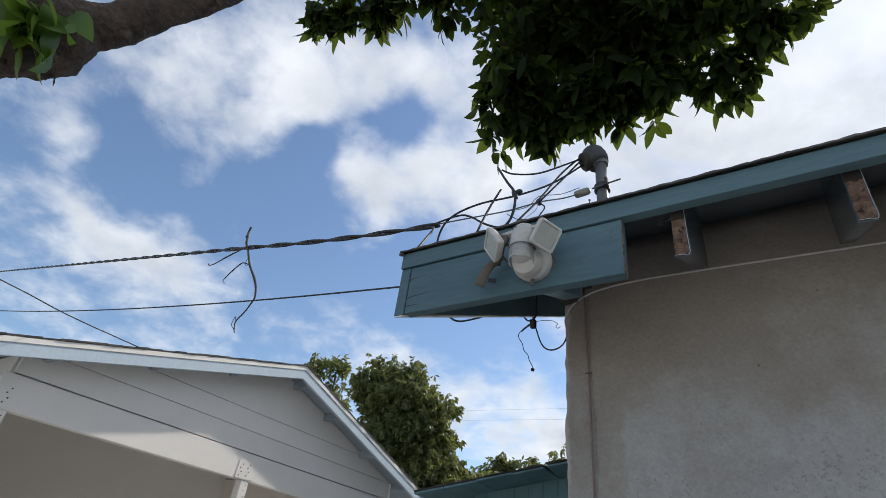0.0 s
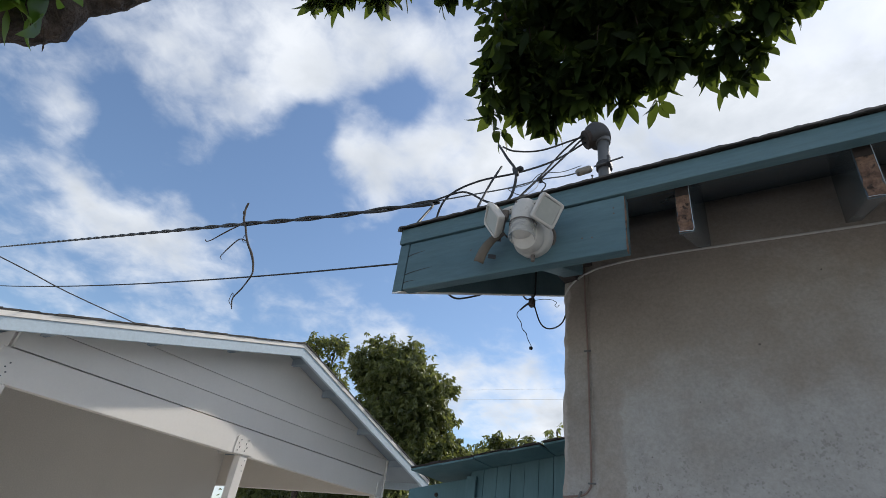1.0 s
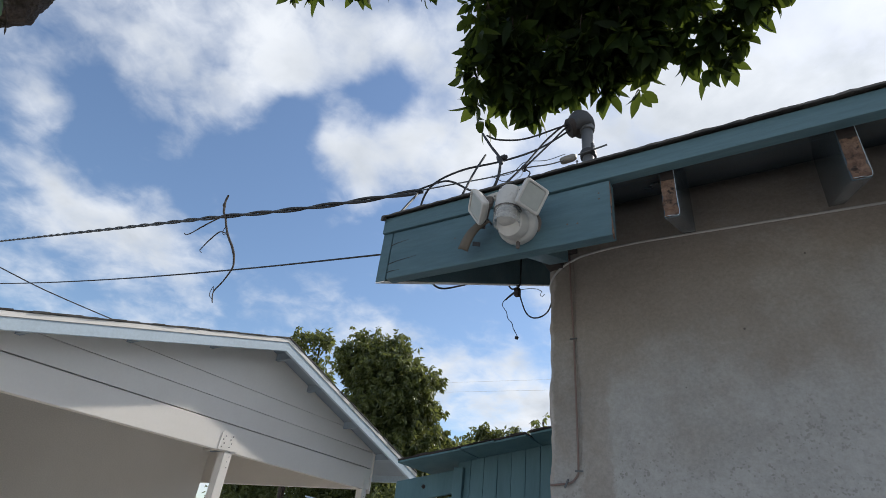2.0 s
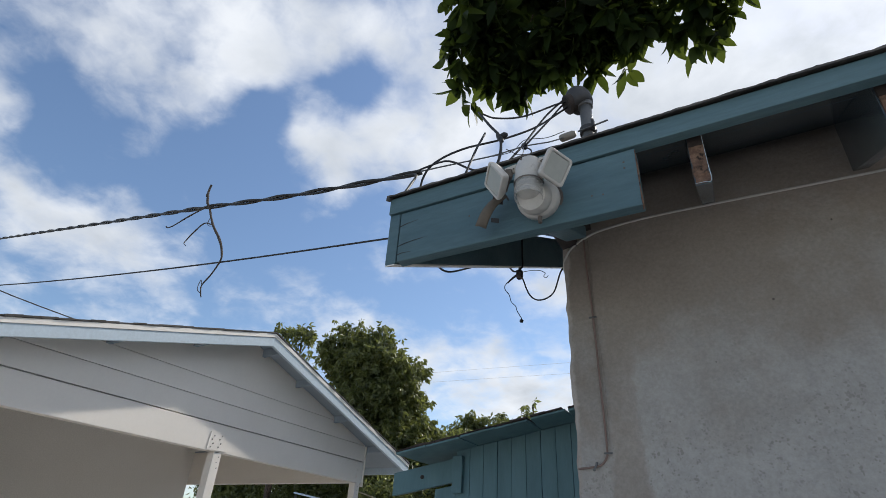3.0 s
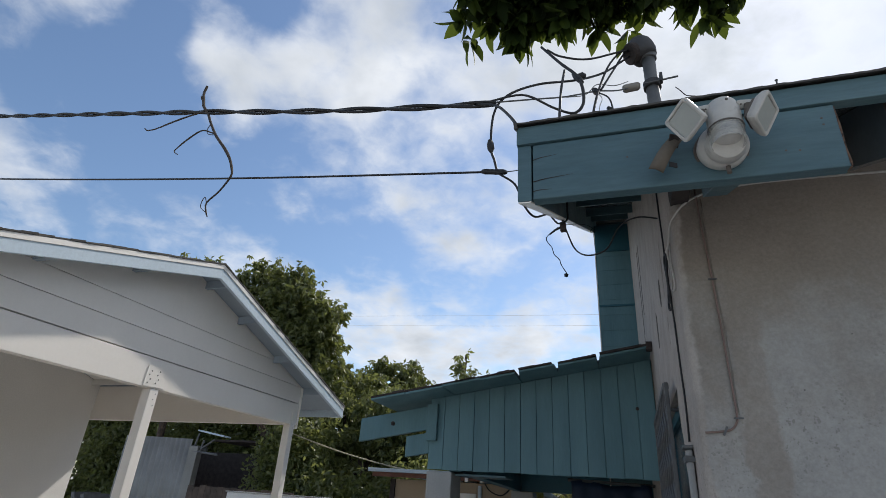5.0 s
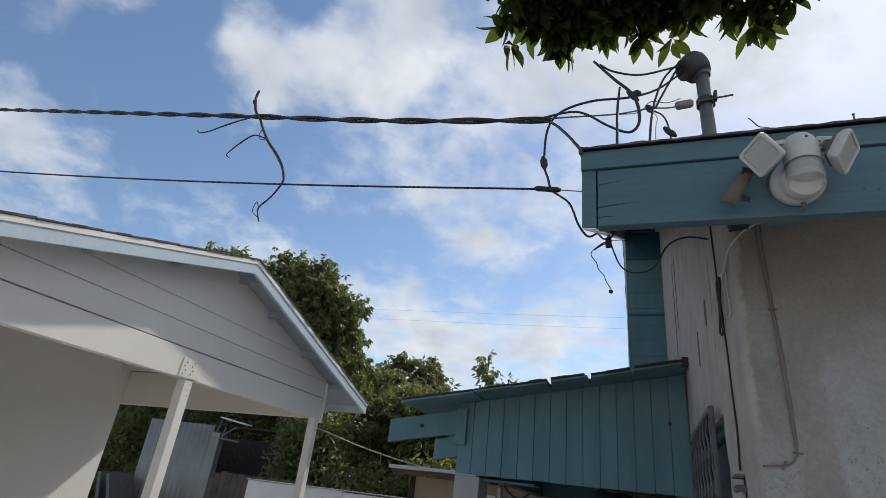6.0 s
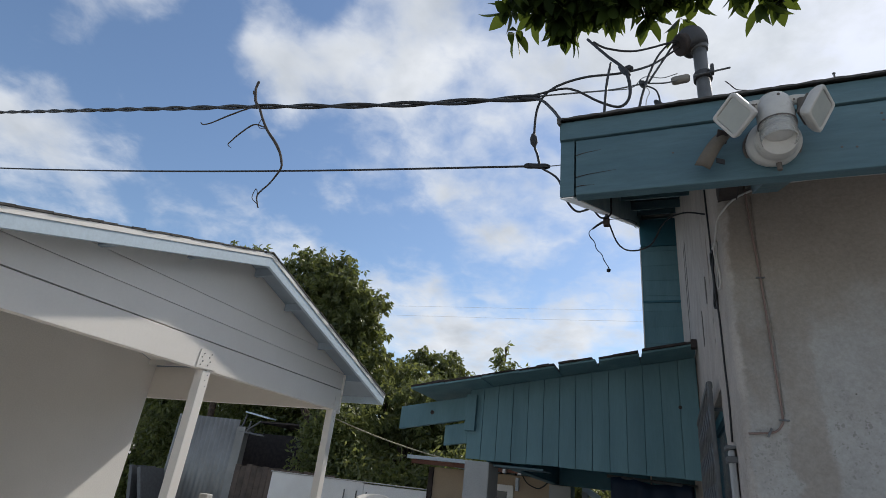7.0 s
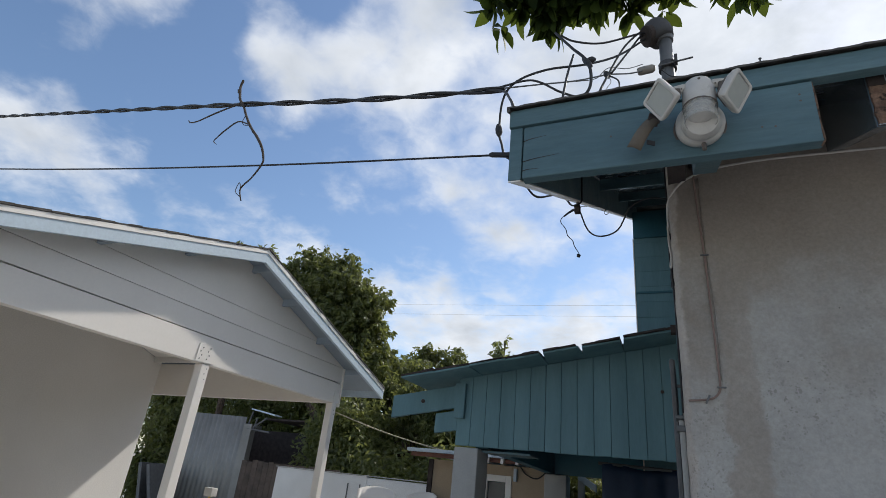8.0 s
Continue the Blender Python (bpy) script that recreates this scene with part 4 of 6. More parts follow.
# ---------------------------------------------------------------- service mast and wires
def mast():
    m = thing("service_mast", "grey steel service mast with weatherhead through the roof", "mast")
    base = deck_z(2.21) + 0.03
    part("pipe", tube([(-0.685, 2.21, base - 0.1), (-0.690, 2.21, 3.84)], 0.031, sides=20, steps=2), GALV, m, smooth=True)
    part("roof_flashing", lathe([(0.12, 0), (0.115, 0.008), (0.045, 0.05), (0.034, 0.09)], frame_at((-0.686, 2.21, base + 0.01), (0, -0.43, 0.9)), 24), GALV, m)
    part("weatherhead", lathe([(0.058, -0.070), (0.068, -0.040), (0.070, -0.01), (0.066, 0.02), (0.052, 0.045), (0.028, 0.060), (0.003, 0.064)], frame_at((-0.725, 2.205, 3.862), (-0.35, -0.05, 0.94)), 24), DARK_METAL, m, "domed grey cap with a dark mouth", smooth=True)
    # solid dark plug; its colour stands for the shade inside the mouth
    part("mouth", lathe([(0.004, -0.01), (0.052, -0.01), (0.055, 0.03), (0.048, 0.036), (0.004, 0.03)], frame_at((-0.752, 2.190, 3.828), (-0.75, -0.35, -0.45)), 20), DARK_WOOD, m)
    part("collar", lathe([(0.034, -0.018), (0.040, -0.015), (0.040, 0.015), (0.034, 0.018)], frame_at((-0.690, 2.21, 3.80), (0, 0, 1)), 20), GALV, m)
    part("clamp", lathe([(0.033, -0.02), (0.042, -0.018), (0.042, 0.018), (0.033, 0.02)], frame_at((-0.688, 2.21, 3.615), (0, 0, 1)), 20), DARK_METAL, m, "rusty pipe clamp")
    part("clamp_bolt", tube([(-0.73, 2.17, 3.60), (-0.575, 2.16, 3.605)], 0.0045, sides=8), IRON, m)
    part("clamp_ear", box(-0.657, -0.643, 2.15, 2.18, 3.59, 3.64, 0.003), DARK_METAL, m)
    part("insulator", tube([(-0.745, 2.18, 3.60), (-0.76, 2.18, 3.60), (-0.815, 2.175, 3.592), (-0.828, 2.175, 3.59)], [0.012, 0.021, 0.021, 0.014], sides=14, steps=3), PORCELAIN, m, "cream porcelain insulator", smooth=True)


mast()


def wire(name, label, points, r, mat=BLACK, sides=8, steps=6):
    ob = finish(name, tube(points, r, sides, steps), mat, None, "", True)
    return tagged(ob, label, "cable")


wire("mast_wire", "black wire drooping from the weatherhead", [(-0.77, 2.19, 3.835), (-0.807, 2.15, 3.815), (-0.979, 2.05, 3.706), (-1.104, 1.98, 3.687), (-1.166, 1.95, 3.716)], 0.0052)
wire("mast_wire", "thick black wire looping back over the roof", [(-1.192, 1.95, 3.74), (-1.102, 1.90, 3.568), (-1.021, 1.85, 3.413), (-1.004, 1.80, 3.239), (-1.043, 1.78, 3.168), (-1.123, 1.76, 3.194), (-1.211, 1.75, 3.26), (-1.279, 1.74, 3.276), (-1.412, 1.70, 3.226)], [0.0062, 0.007, 0.007, 0.0056, 0.005, 0.005, 0.005])
wire("mast_wire", "black wire arching down to the lower splice", [(-0.76, 2.19, 3.82), (-0.795, 2.18, 3.792), (-0.909, 2.05, 3.604), (-1.033, 1.90, 3.449), (-1.193, 1.80, 3.37), (-1.316, 1.75, 3.291), (-1.371, 1.74, 3.197), (-1.38, 1.74, 3.028), (-1.362, 1.735, 2.95), (-1.352, 1.735, 2.90)], 0.0052)
wire("mast_wire", "short black wire standing above the roof edge", [(-1.076, 1.80, 3.424), (-1.087, 1.72, 3.247), (-1.091, 1.62, 3.0), (-1.091, 1.60, 2.90)], 0.0052)
wire("mast_wire", "black wire from the weatherhead to the roof", [(-0.77, 2.19, 3.86), (-0.803, 2.18, 3.854), (-0.878, 2.10, 3.701), (-0.938, 1.95, 3.425), (-0.972, 1.72, 3.084), (-0.978, 1.68, 2.93)], 0.0052)
wire("mast_wire", "thin black wire beside the thick one", [(-0.77, 2.19, 3.83), (-0.803, 2.18, 3.824), (-0.855, 2.10, 3.672), (-0.931, 1.95, 3.414)], 0.005)
wire("messenger_wire", "bare steel wire tied to the insulator", [(-1.436, 1.70, 3.229), (-1.216, 1.80, 3.292), (-1.083, 1.90, 3.364), (-0.953, 2.0, 3.454), (-0.86, 2.1, 3.525), (-0.789, 2.18, 3.599)], 0.0035, GALV)
wire("messenger_wire", "loose twisted end of the bare wire", [(-1.083, 1.90, 3.36), (-1.0, 1.95, 3.40), (-0.947, 1.98, 3.475), (-0.87, 2.08, 3.54), (-0.80, 2.17, 3.63)], 0.002, GALV)
wire("roof_wire", "black wire down to the roof corner", [(-1.44, 1.70, 3.227), (-1.343, 1.65, 3.16), (-1.259, 1.50, 2.977), (-1.193, 1.36, 2.80), (-1.18, 1.34, 2.79)], 0.0055)
wire("roof_wire", "frayed thin wires to the roof", [(-0.947, 1.98, 3.429), (-0.904, 1.95, 3.366), (-0.892, 1.85, 3.225), (-0.89, 1.80, 3.10), (-0.89, 1.79, 2.99)], 0.0035)
wire("roof_wire", "thin grey wire curling onto the roof", [(-0.95, 1.97, 3.42), (-0.93, 1.9, 3.32), (-0.945, 1.80, 3.18), (-0.95, 1.78, 3.0)], 0.0018, GREY_CABLE)


def tape_joint(label, p, q, r):
    ob = finish("wire_splice", tube([p, Vector(p).lerp(Vector(q), 0.3), Vector(p).lerp(Vector(q), 0.7), q], [r * 0.6, r, r * 1.05, r * 0.5], 9, 3, rough=0.25), BLACK)
    return tagged(ob, label, "splice")


tape_joint("taped black wire splice", (-1.045, 1.87, 3.46), (-1.005, 1.84, 3.375), 0.014)
tape_joint("taped black wire splice", (-1.03, 1.86, 3.43), (-0.99, 1.87, 3.44), 0.014)
tape_joint("taped wire knot at the crossing", (-0.965, 2.0, 3.47), (-0.945, 1.98, 3.42), 0.013)
tape_joint("taped wire end on the roof", (-0.91, 1.82, 3.20), (-0.875, 1.78, 3.125), 0.014)
tape_joint("taped black wire splice on the arch", (-1.385, 1.74, 3.06), (-1.378, 1.74, 3.0), 0.013)
ob = finish("wire_splice", tube([(-1.415, 1.735, 2.905), (-1.40, 1.735, 2.905), (-1.33, 1.735, 2.893), (-1.31, 1.735, 2.89)], [0.007, 0.013, 0.013, 0.006], 8, 3, rough=0.2), BLACK)
tagged(ob, "bolted splice at the end of the lower line", "splice")


def service_drop():
    d = thing("service_drop", "twisted black overhead service cable", "cable")
    start, end = Vector((-1.353, 1.70, 3.214)), Vector((-30.0, 4.40, 10.5))
    first = Vector((-2.874, 1.679, 3.452))
    base = []
    for i in range(420):
        s = i / 419
        s = s ** 1.6
        x = start.x + (end.x - start.x) * s
        if x > first.x:
            u = (start.x - x) / (start.x - first.x)
            p = start.lerp(first, u)
            p.z -= 0.015 * math.sin(u * math.pi)
        else:
            u = (first.x - x) / (first.x - end.x)
            p = first.lerp(end, u)
        base.append(p)
    for k in range(2):
        pts = []
        for p in base:
            ang = (p.x - base[0].x) / 0.56 * 2 * math.pi + k * math.pi
            pts.append(p + Vector((0, math.cos(ang), math.sin(ang))) * 0.0085)
        part("strand", tube(pts, 0.0075, 6, 0), BLACK, d, smooth=True)
    part("bare_strand", tube([p + Vector((0, 0.0, 0.004)) for p in base[::3]], 0.0045, 6, 0), GALV, d, smooth=True)


service_drop()
wire("telephone_line", "thin black overhead line to the house corner", [(-1.40 - 0.9994 * r, 1.735 - 0.035 * r, 2.903 + 0.0836 * r + 0.0079 * r * r) for r in (0, 1, 2, 3, 4, 5, 6, 8, 11, 15, 20, 28.6)], 0.0046)
wire("far_power_line", "distant black power line beyond the carport", [(-30, -6, 12.2), (-30, 6.45, 11.57), (-30, 13.3, 11.27), (-30, 40, 11.4)], 0.03)
for dz in (0, -0.86):
    wire("far_power_line", "faint distant power line over the trees", [(-60, 40, 17.1 + dz), (-23.3, 40, 15.8 + dz), (-1.7, 40, 15.04 + dz), (40, 40, 14.2 + dz)], 0.008, GREY_CABLE)



def utility_pole(x, y, h, ways):
    p = thing("utility_pole", "far wooden utility pole carrying lines", "pole", "utility poles")
    part("shaft", tube([(x, y, -0.2), (x, y, h * 0.5), (x, y, h)], [0.17, 0.15, 0.12], 10, 3), DARK_WOOD, p)
    for z in ways:
        part("crossarm", box(x - 0.6, x + 0.6, y - 0.05, y + 0.05, z - 0.14, z - 0.03, 0.01), DARK_WOOD, p)
        part("insulator", tube([(x, y, z - 0.04), (x, y, z + 0.03)], 0.05, 8, 2), GALV, p)


utility_pole(-30, -6, 12.4, (12.2,))
utility_pole(-30, 40, 11.8, (11.4,))
utility_pole(-60, 40, 17.4, (17.1, 16.24))
utility_pole(40, 40, 14.6, (14.2, 13.34))
wire("corner_cable", "black cable from the splice round the eave", [(-1.345, 1.735, 2.888), (-1.276, 1.72, 2.819), (-1.239, 1.70, 2.713), (-1.209, 1.75, 2.687), (-1.185, 1.90, 2.774)], 0.0042)
wire("corner_cable", "thin tie wire to the eave corner", [(-1.325, 1.735, 2.892), (-1.255, 1.60, 2.800), (-1.19, 1.45, 2.70)], 0.0019)
wire("corner_cable", "short black cable loop below the eave", [(-1.14, 2.40, 3.20), (-1.14, 2.40, 3.078), (-1.144, 2.40, 3.012), (-1.187, 2.40, 2.996), (-1.222, 2.40, 3.04)], 0.0046)
wire("corner_cable", "black cable sagging from the eave to the wall", [(-1.155, 2.42, 2.975), (-1.113, 2.42, 2.857), (-1.051, 2.40, 2.808), (-0.964, 2.35, 2.811), (-0.90, 2.30, 2.898), (-0.818, 2.28, 2.926), (-0.728, 2.27, 2.904)], 0.0038)
wire("corner_cable", "kinked thin wire dangling with a bare end", [(-1.175, 2.42, 2.975), (-1.189, 2.42, 2.985), (-1.241, 2.42, 2.945), (-1.25, 2.42, 2.916), (-1.225, 2.42, 2.875), (-1.215, 2.42, 2.837), (-1.19, 2.42, 2.805), (-1.182, 2.42, 2.777), (-1.16, 2.42, 2.735), (-1.16, 2.42, 2.727)], 0.0021)
wire("corner_cable", "short stub of black wire", [(-1.165, 2.42, 2.985), (-1.20, 2.42, 2.972), (-1.235, 2.42, 2.948)], 0.0046)
tagged(finish("wire_end", lathe([(0.002, -0.01), (0.009, -0.008), (0.010, 0.004), (0.002, 0.008)], frame_at((-1.16, 2.42, 2.722), (0.2, 0, 1)), 10), BLACK), "bare blob at the end of the dangling wire", "wire end")
wire("corner_cable", "thin wire with a bent hooked end beside the clamp", [(-1.151, 2.420, 2.995), (-1.099, 2.420, 2.994), (-1.054, 2.420, 2.984), (-1.038, 2.420, 2.974), (-1.025, 2.420, 2.963), (-1.034, 2.420, 2.947), (-1.022, 2.420, 2.936), (-1.009, 2.420, 2.947)], 0.0017)
nail = thing("roof_nail", "bent nail standing in the shingle edge", "nail")
part("shank", tube([(-0.473, 1.33, 2.765), (-0.473, 1.329, 2.806)], 0.0022, 6, 2), IRON, nail)
part("head", lathe([(0.001, 0), (0.0042, 0), (0.0042, 0.0015), (0.001, 0.002)], frame_at((-0.473, 1.329, 2.806), (0.1, 0, 1)), 8), IRON, nail)
wire("roof_wire", "thin curl of wire on the shingle edge", [(-0.737, 1.265, 2.785), (-0.728, 1.27, 2.778), (-0.71, 1.29, 2.772), (-0.695, 1.30, 2.774), (-0.682, 1.305, 2.774), (-0.67, 1.32, 2.772)], 0.0014)
jb = thing("junction_clamp", "small black junction clamp hung from cables", "clamp")
part("clamp_body", box(-1.181, -1.151, 2.405, 2.437, 2.960, 3.008, 0.006), DARK_WOOD, jb)
part("clamp_screw", tube([(-1.165, 2.42, 3.0), (-1.165, 2.42, 3.03)], 0.007, 8, 2), IRON, jb)

# cable under the eave, round the corner to the coil on the gable wall
wire("wall_cable", "grey cable clipped along the top of the wall", [(6.0, 1.763, 2.70), (2.0, 1.763, 2.712), (0.6, 1.764, 2.718), (0.269, 1.764, 2.724), (-0.2, 1.764, 2.738), (-0.437, 1.764, 2.742), (-0.582, 1.764, 2.731), (-0.642, 1.763, 2.713), (-0.685, 1.763, 2.690), (-0.718, 1.770, 2.658), (-0.739, 1.798, 2.628), (-0.743, 1.86, 2.604), (-0.743, 1.94, 2.602), (-0.743, 2.02, 2.625)], 0.0042, GREY_CABLE)
for y0, z0, w, h, lean, r, mt, label in ((2.095, 2.53, 0.042, 0.215, -0.22, 0.0042, BLACK, "long black loop of cable hung on the gable wall"),
                                         (2.085, 2.54, 0.026, 0.19, -0.15, 0.0042, BLACK, "inner black loop of cable tied on the gable wall"),
                                         (1.915, 2.515, 0.050, 0.18, 0.05, 0.0034, GREY_CABLE, "grey loop of cable hung on the gable wall")):
    pts = [Vector((WALL_X - 0.008 - 0.003 * math.sin(3 * a), y0 + w * math.sin(a) + lean * h / 2 * math.cos(a), z0 + h / 2 * math.cos(a))) for a in np.linspace(0, 2 * math.pi, 17)]
    wire("cable_coil", label, pts, r, mt)
wire("wall_cable", "black cable hanging down the gable wall", [(WALL_X - 0.006, 2.13, 3.09), (WALL_X - 0.006, 2.125, 2.85), (WALL_X - 0.006, 2.11, 2.70), (WALL_X - 0.010, 2.08, 2.52), (WALL_X - 0.006, 2.06, 2.37), (WALL_X - 0.006, 2.052, 2.19), (WALL_X - 0.006, 2.04, 2.06), (WALL_X - 0.006, 2.075, 1.935)], 0.0035)


def wall_pipe():
    p = thing("wall_pipe", "thin rusty stucco-smeared pipe on the wall corner", "pipe")
    y = WALL_Y - 0.007
    part("pipe", tube([(-0.650, y, 2.74), (-0.648, y, 2.60), (-0.641, y, 2.40), (-0.637, y, 2.15), (-0.635, y, 1.985), (-0.640, y, 1.955), (-0.658, y, 1.936), (-0.69, y, 1.930), (-0.725, y, 1.927)], 0.0031, 10, 5), PIPE, p, smooth=True)
    part("second_pipe", tube([(-0.636, y + 0.003, 2.70), (-0.634, y + 0.003, 2.42), (-0.626, y + 0.003, 2.2), (-0.628, y + 0.003, 1.985)], 0.0016, 8, 5), STUCCO, p, smooth=True)
    for z, x in ((2.40, -0.641), (1.968, -0.632)):
        part("pipe_clip", placed_box(Matrix.Translation((x, y - 0.003, z)), 0.026, 0.006, 0.005, 0.002), IRON, p)
    part("pipe_clip", placed_box(Matrix.Translation((-0.672, y - 0.004, 1.932)) @ pose(0, 0, 0, 0, 25, 0), 0.006, 0.006, 0.028, 0.002), IRON, p)


wall_pipe()
post = thing("meter_conduit", "pale grey square conduit strapped to the gable wall", "conduit")
part("tube", box(-0.758, -0.740, 2.02, 2.08, 0, 1.905, 0.006), CONCRETE, post)
part("strap", box(-0.766, -0.734, 2.01, 2.09, 1.865, 1.885, 0.003), IRON, post)
part("cap", box(-0.768, -0.738, 2.01, 2.09, 1.907, 1.918, 0.003), GALV, post)


# ---------------------------------------------------------------- dead twig caught on the cable
def twig():
    t = thing("dead_twig", "dead forked twig caught on the overhead cable", "twig")
    y = 1.676
    part("stem", tube([(-2.938, y, 3.635), (-2.945, y, 3.59), (-2.935, y, 3.55), (-2.915, y, 3.49), (-2.874, y, 3.438), (-2.83, y, 3.36), (-2.774, y, 3.276), (-2.70, y, 3.19), (-2.650, y, 3.12), (-2.622, y, 3.06), (-2.616, y, 3.015), (-2.66, y, 2.94), (-2.715, y, 2.885), (-2.70, y, 2.83), (-2.689, y, 2.81)],
                      [0.007, 0.008, 0.008, 0.0075, 0.007, 0.006, 0.005, 0.004, 0.0032], 7, 4, rough=0.2), TWIG, t)
    part("side_twig", tube([(-2.90, y, 3.455), (-2.98, y, 3.448), (-3.10, y, 3.425), (-3.20, y, 3.40), (-3.26, y, 3.40), (-3.285, y, 3.418)], [0.004, 0.0045, 0.004, 0.003], 6, 4, rough=0.2), TWIG, t)
    part("side_twig", tube([(-2.80, y, 3.30), (-2.88, y, 3.33), (-2.96, y, 3.285), (-3.00, y, 3.25), (-3.02, y, 3.225), (-2.99, y, 3.20)], [0.004, 0.004, 0.003, 0.002], 6, 4, rough=0.2), TWIG, t)
    part("side_twig", tube([(-2.78, y, 3.285), (-2.83, y, 3.30), (-2.845, y, 3.33), (-2.83, y, 3.37)], 0.002, 6, 4), TWIG, t)
    part("side_twig", tube([(-2.715, y, 2.885), (-2.735, y, 2.92), (-2.745, y, 2.87), (-2.70, y, 2.83)], 0.002, 6, 4), TWIG, t)
    part("bud", tube([(-2.955, y, 3.57), (-2.94, y, 3.55), (-2.93, y, 3.535)], [0.005, 0.011, 0.006], 7, 3), TWIG, t)


twig()


# ---------------------------------------------------------------- white carport
GX = -4.90             # gable face
RAKE_X = -4.60         # outer face of the barge boards
CREST, CREST_Z = 3.903, 3.678       # ridge line of the roof top
FALL, FALL_BACK = 0.307, 0.323      # its two slopes


def crest_z(y):
    return CREST_Z - (FALL if y < CREST else FALL_BACK) * abs(y - CREST)


def carport():
    c = thing("carport", "white wooden carport with boarded gable", "carport")
    # gable: wide bottom beam and flush boards above it
    part("beam", box(GX - 0.09, GX, 1.40, 6.09, 2.440, 2.694, 0.004), WHITE, c, "wide white header beam")
    under_rake = 0.058
    for z0, z1 in ((2.707, 2.903), (2.908, 3.096), (3.1, 3.60)):
        a0, a1 = ((CREST_Z - under_rake - z) / FALL for z in (z0, z1))
        b0, b1 = ((CREST_Z - under_rake - z) / FALL_BACK for z in (z0, z1))
        o = [(CREST - min(a0, 2.44), z0), (CREST + min(b0, 2.19), z0)]
        if b0 > 2.19 > b1:
            o.append((CREST + 2.19, crest_z(CREST + 2.19) - under_rake))
        o += [(CREST + min(b1, 2.19), z1), (CREST - min(a1, 2.44), z1)]
        if a0 > 2.44 > a1:
            o.append((CREST - 2.44, crest_z(CREST - 2.44) - under_rake))
        part("gable_board", prism(o, "x", GX - 0.06, GX - 0.010, 0.003), WHITE, c)
    part("gable_backing", prism([(CREST - 2.40, 2.69), (CREST + 2.16, 2.69), (CREST + 2.16, crest_z(CREST + 2.16) - 0.06), (CREST, CREST_Z - 0.06), (CREST - 2.40, crest_z(CREST - 2.40) - 0.06)], "x", GX - 0.10, GX - 0.062), INNER, c)
    part("end_trim", box(GX - 0.05, GX + 0.012, 6.092, 6.112, 2.40, 2.90, 0.003), WHITE, c)
    for y in (1.50, 3.778, 6.012):
        p = part("post", box(GX - 0.10, GX - 0.004, y - 0.047, y + 0.047, 0, 2.438, 0.005), WHITE, c, "square white post")
        for k in range(3):
            part("nail_head", lathe([(0.001, 0), (0.005, 0), (0.005, 0.002), (0.001, 0.003)], frame_at((GX - 0.004, y + 0.02 - 0.015 * (k % 2), 2.40 - 0.05 * k), (1, 0, 0), (0, 1, 0)), 7), IRON, p)
        if y > 5:
            part("notch_strip", box(GX + 0.001, GX + 0.010, y - 0.045, y - 0.030, 2.45, 2.60, 0.002), WHITE, c)
            continue
        pl = part("gusset_plate", prism([(y - 0.150, 2.445), (y + 0.090, 2.455), (y + 0.012, 2.625), (y - 0.142, 2.615)], "x", GX + 0.001, GX + 0.007, 0.001), WHITE, c, "bolted white plate over the post")
        for k in range(4):
            for q, dz in ((-0.105, 0.0), (-0.015, 0.01)):
                bx = y + q + (0.012 if k % 2 else -0.008)
                part("bolt", lathe([(0.001, 0), (0.0065, 0), (0.0065, 0.004), (0.001, 0.006)], frame_at((GX + 0.006, bx, 2.475 + 0.035 * k + dz), (1, 0, 0), (0, 1, 0)), 8), IRON, pl)
    for y, top in ((1.50, 2.86), (6.03, 2.905)):
        part("side_beam", box(-8.9, GX - 0.102, y - 0.045, y + 0.045, 2.440, top, 0.004), WHITE, c)

    def under(y):
        return crest_z(y) - 0.078
    part("back_wall", prism([(1.455, 0), (5.985, 0), (5.985, under(5.985)), (CREST, under(CREST)), (1.455, under(1.455))], "x", -8.40, -8.25), INNER, c, "plain off-white back wall")
    # wall assumed on this side, added to darken the inside
    part("side_wall", box(-8.25, GX - 0.16, 1.46, 1.54, 0, 2.438, 0), INNER, c)
    # boards under the roof, on purlins that run from front to back
    for sy in (-1, 1):
        for k in range(8):
            ya, yb = CREST + sy * 0.285 * k, CREST + sy * (0.285 * (k + 1) - 0.004)
            if not 1.56 < yb < 5.97:
                yb = 5.965 if sy > 0 else 1.565
            part("roof_lining", prism([(ya, under(ya) + 0.004), (yb, under(yb) + 0.004), (yb, under(yb) + 0.022), (ya, under(ya) + 0.022)], "x", -8.24, GX - 0.105), INNER, c, "off-white boards under the roof")
        for d in (0.7, 1.35, 1.95):
            y = CREST + sy * d
            part("purlin", prism([(y - 0.02, under(y) - 0.07), (y + 0.02, under(y) - 0.07), (y + 0.02, under(y + 0.02)), (y - 0.02, under(y - 0.02))], "x", -8.245, GX - 0.105, 0.003), INNER, c)
    # roof: two slabs, drip edge, barge boards, shingle edge
    ye = 2.82
    for s in (-1, 1):
        o = [(CREST, CREST_Z - 0.052), (CREST + s * ye, crest_z(CREST + s * ye) - 0.052), (CREST + s * ye, crest_z(CREST + s * ye) - 0.012), (CREST, CREST_Z - 0.012)]
        roof = part("roof_slope", prism(o, "x", -8.9, RAKE_X - 0.045), SHADED_PALE, c, "pale blue underside of the roof boards, darkened for shade")
        def band(lo, hi, x0, x1, bev=0.003):
            return prism([(CREST, CREST_Z + lo), (CREST + s * ye, crest_z(CREST + s * ye) + lo), (CREST + s * ye, crest_z(CREST + s * ye) + hi), (CREST, CREST_Z + hi)], "x", x0, x1, bev)
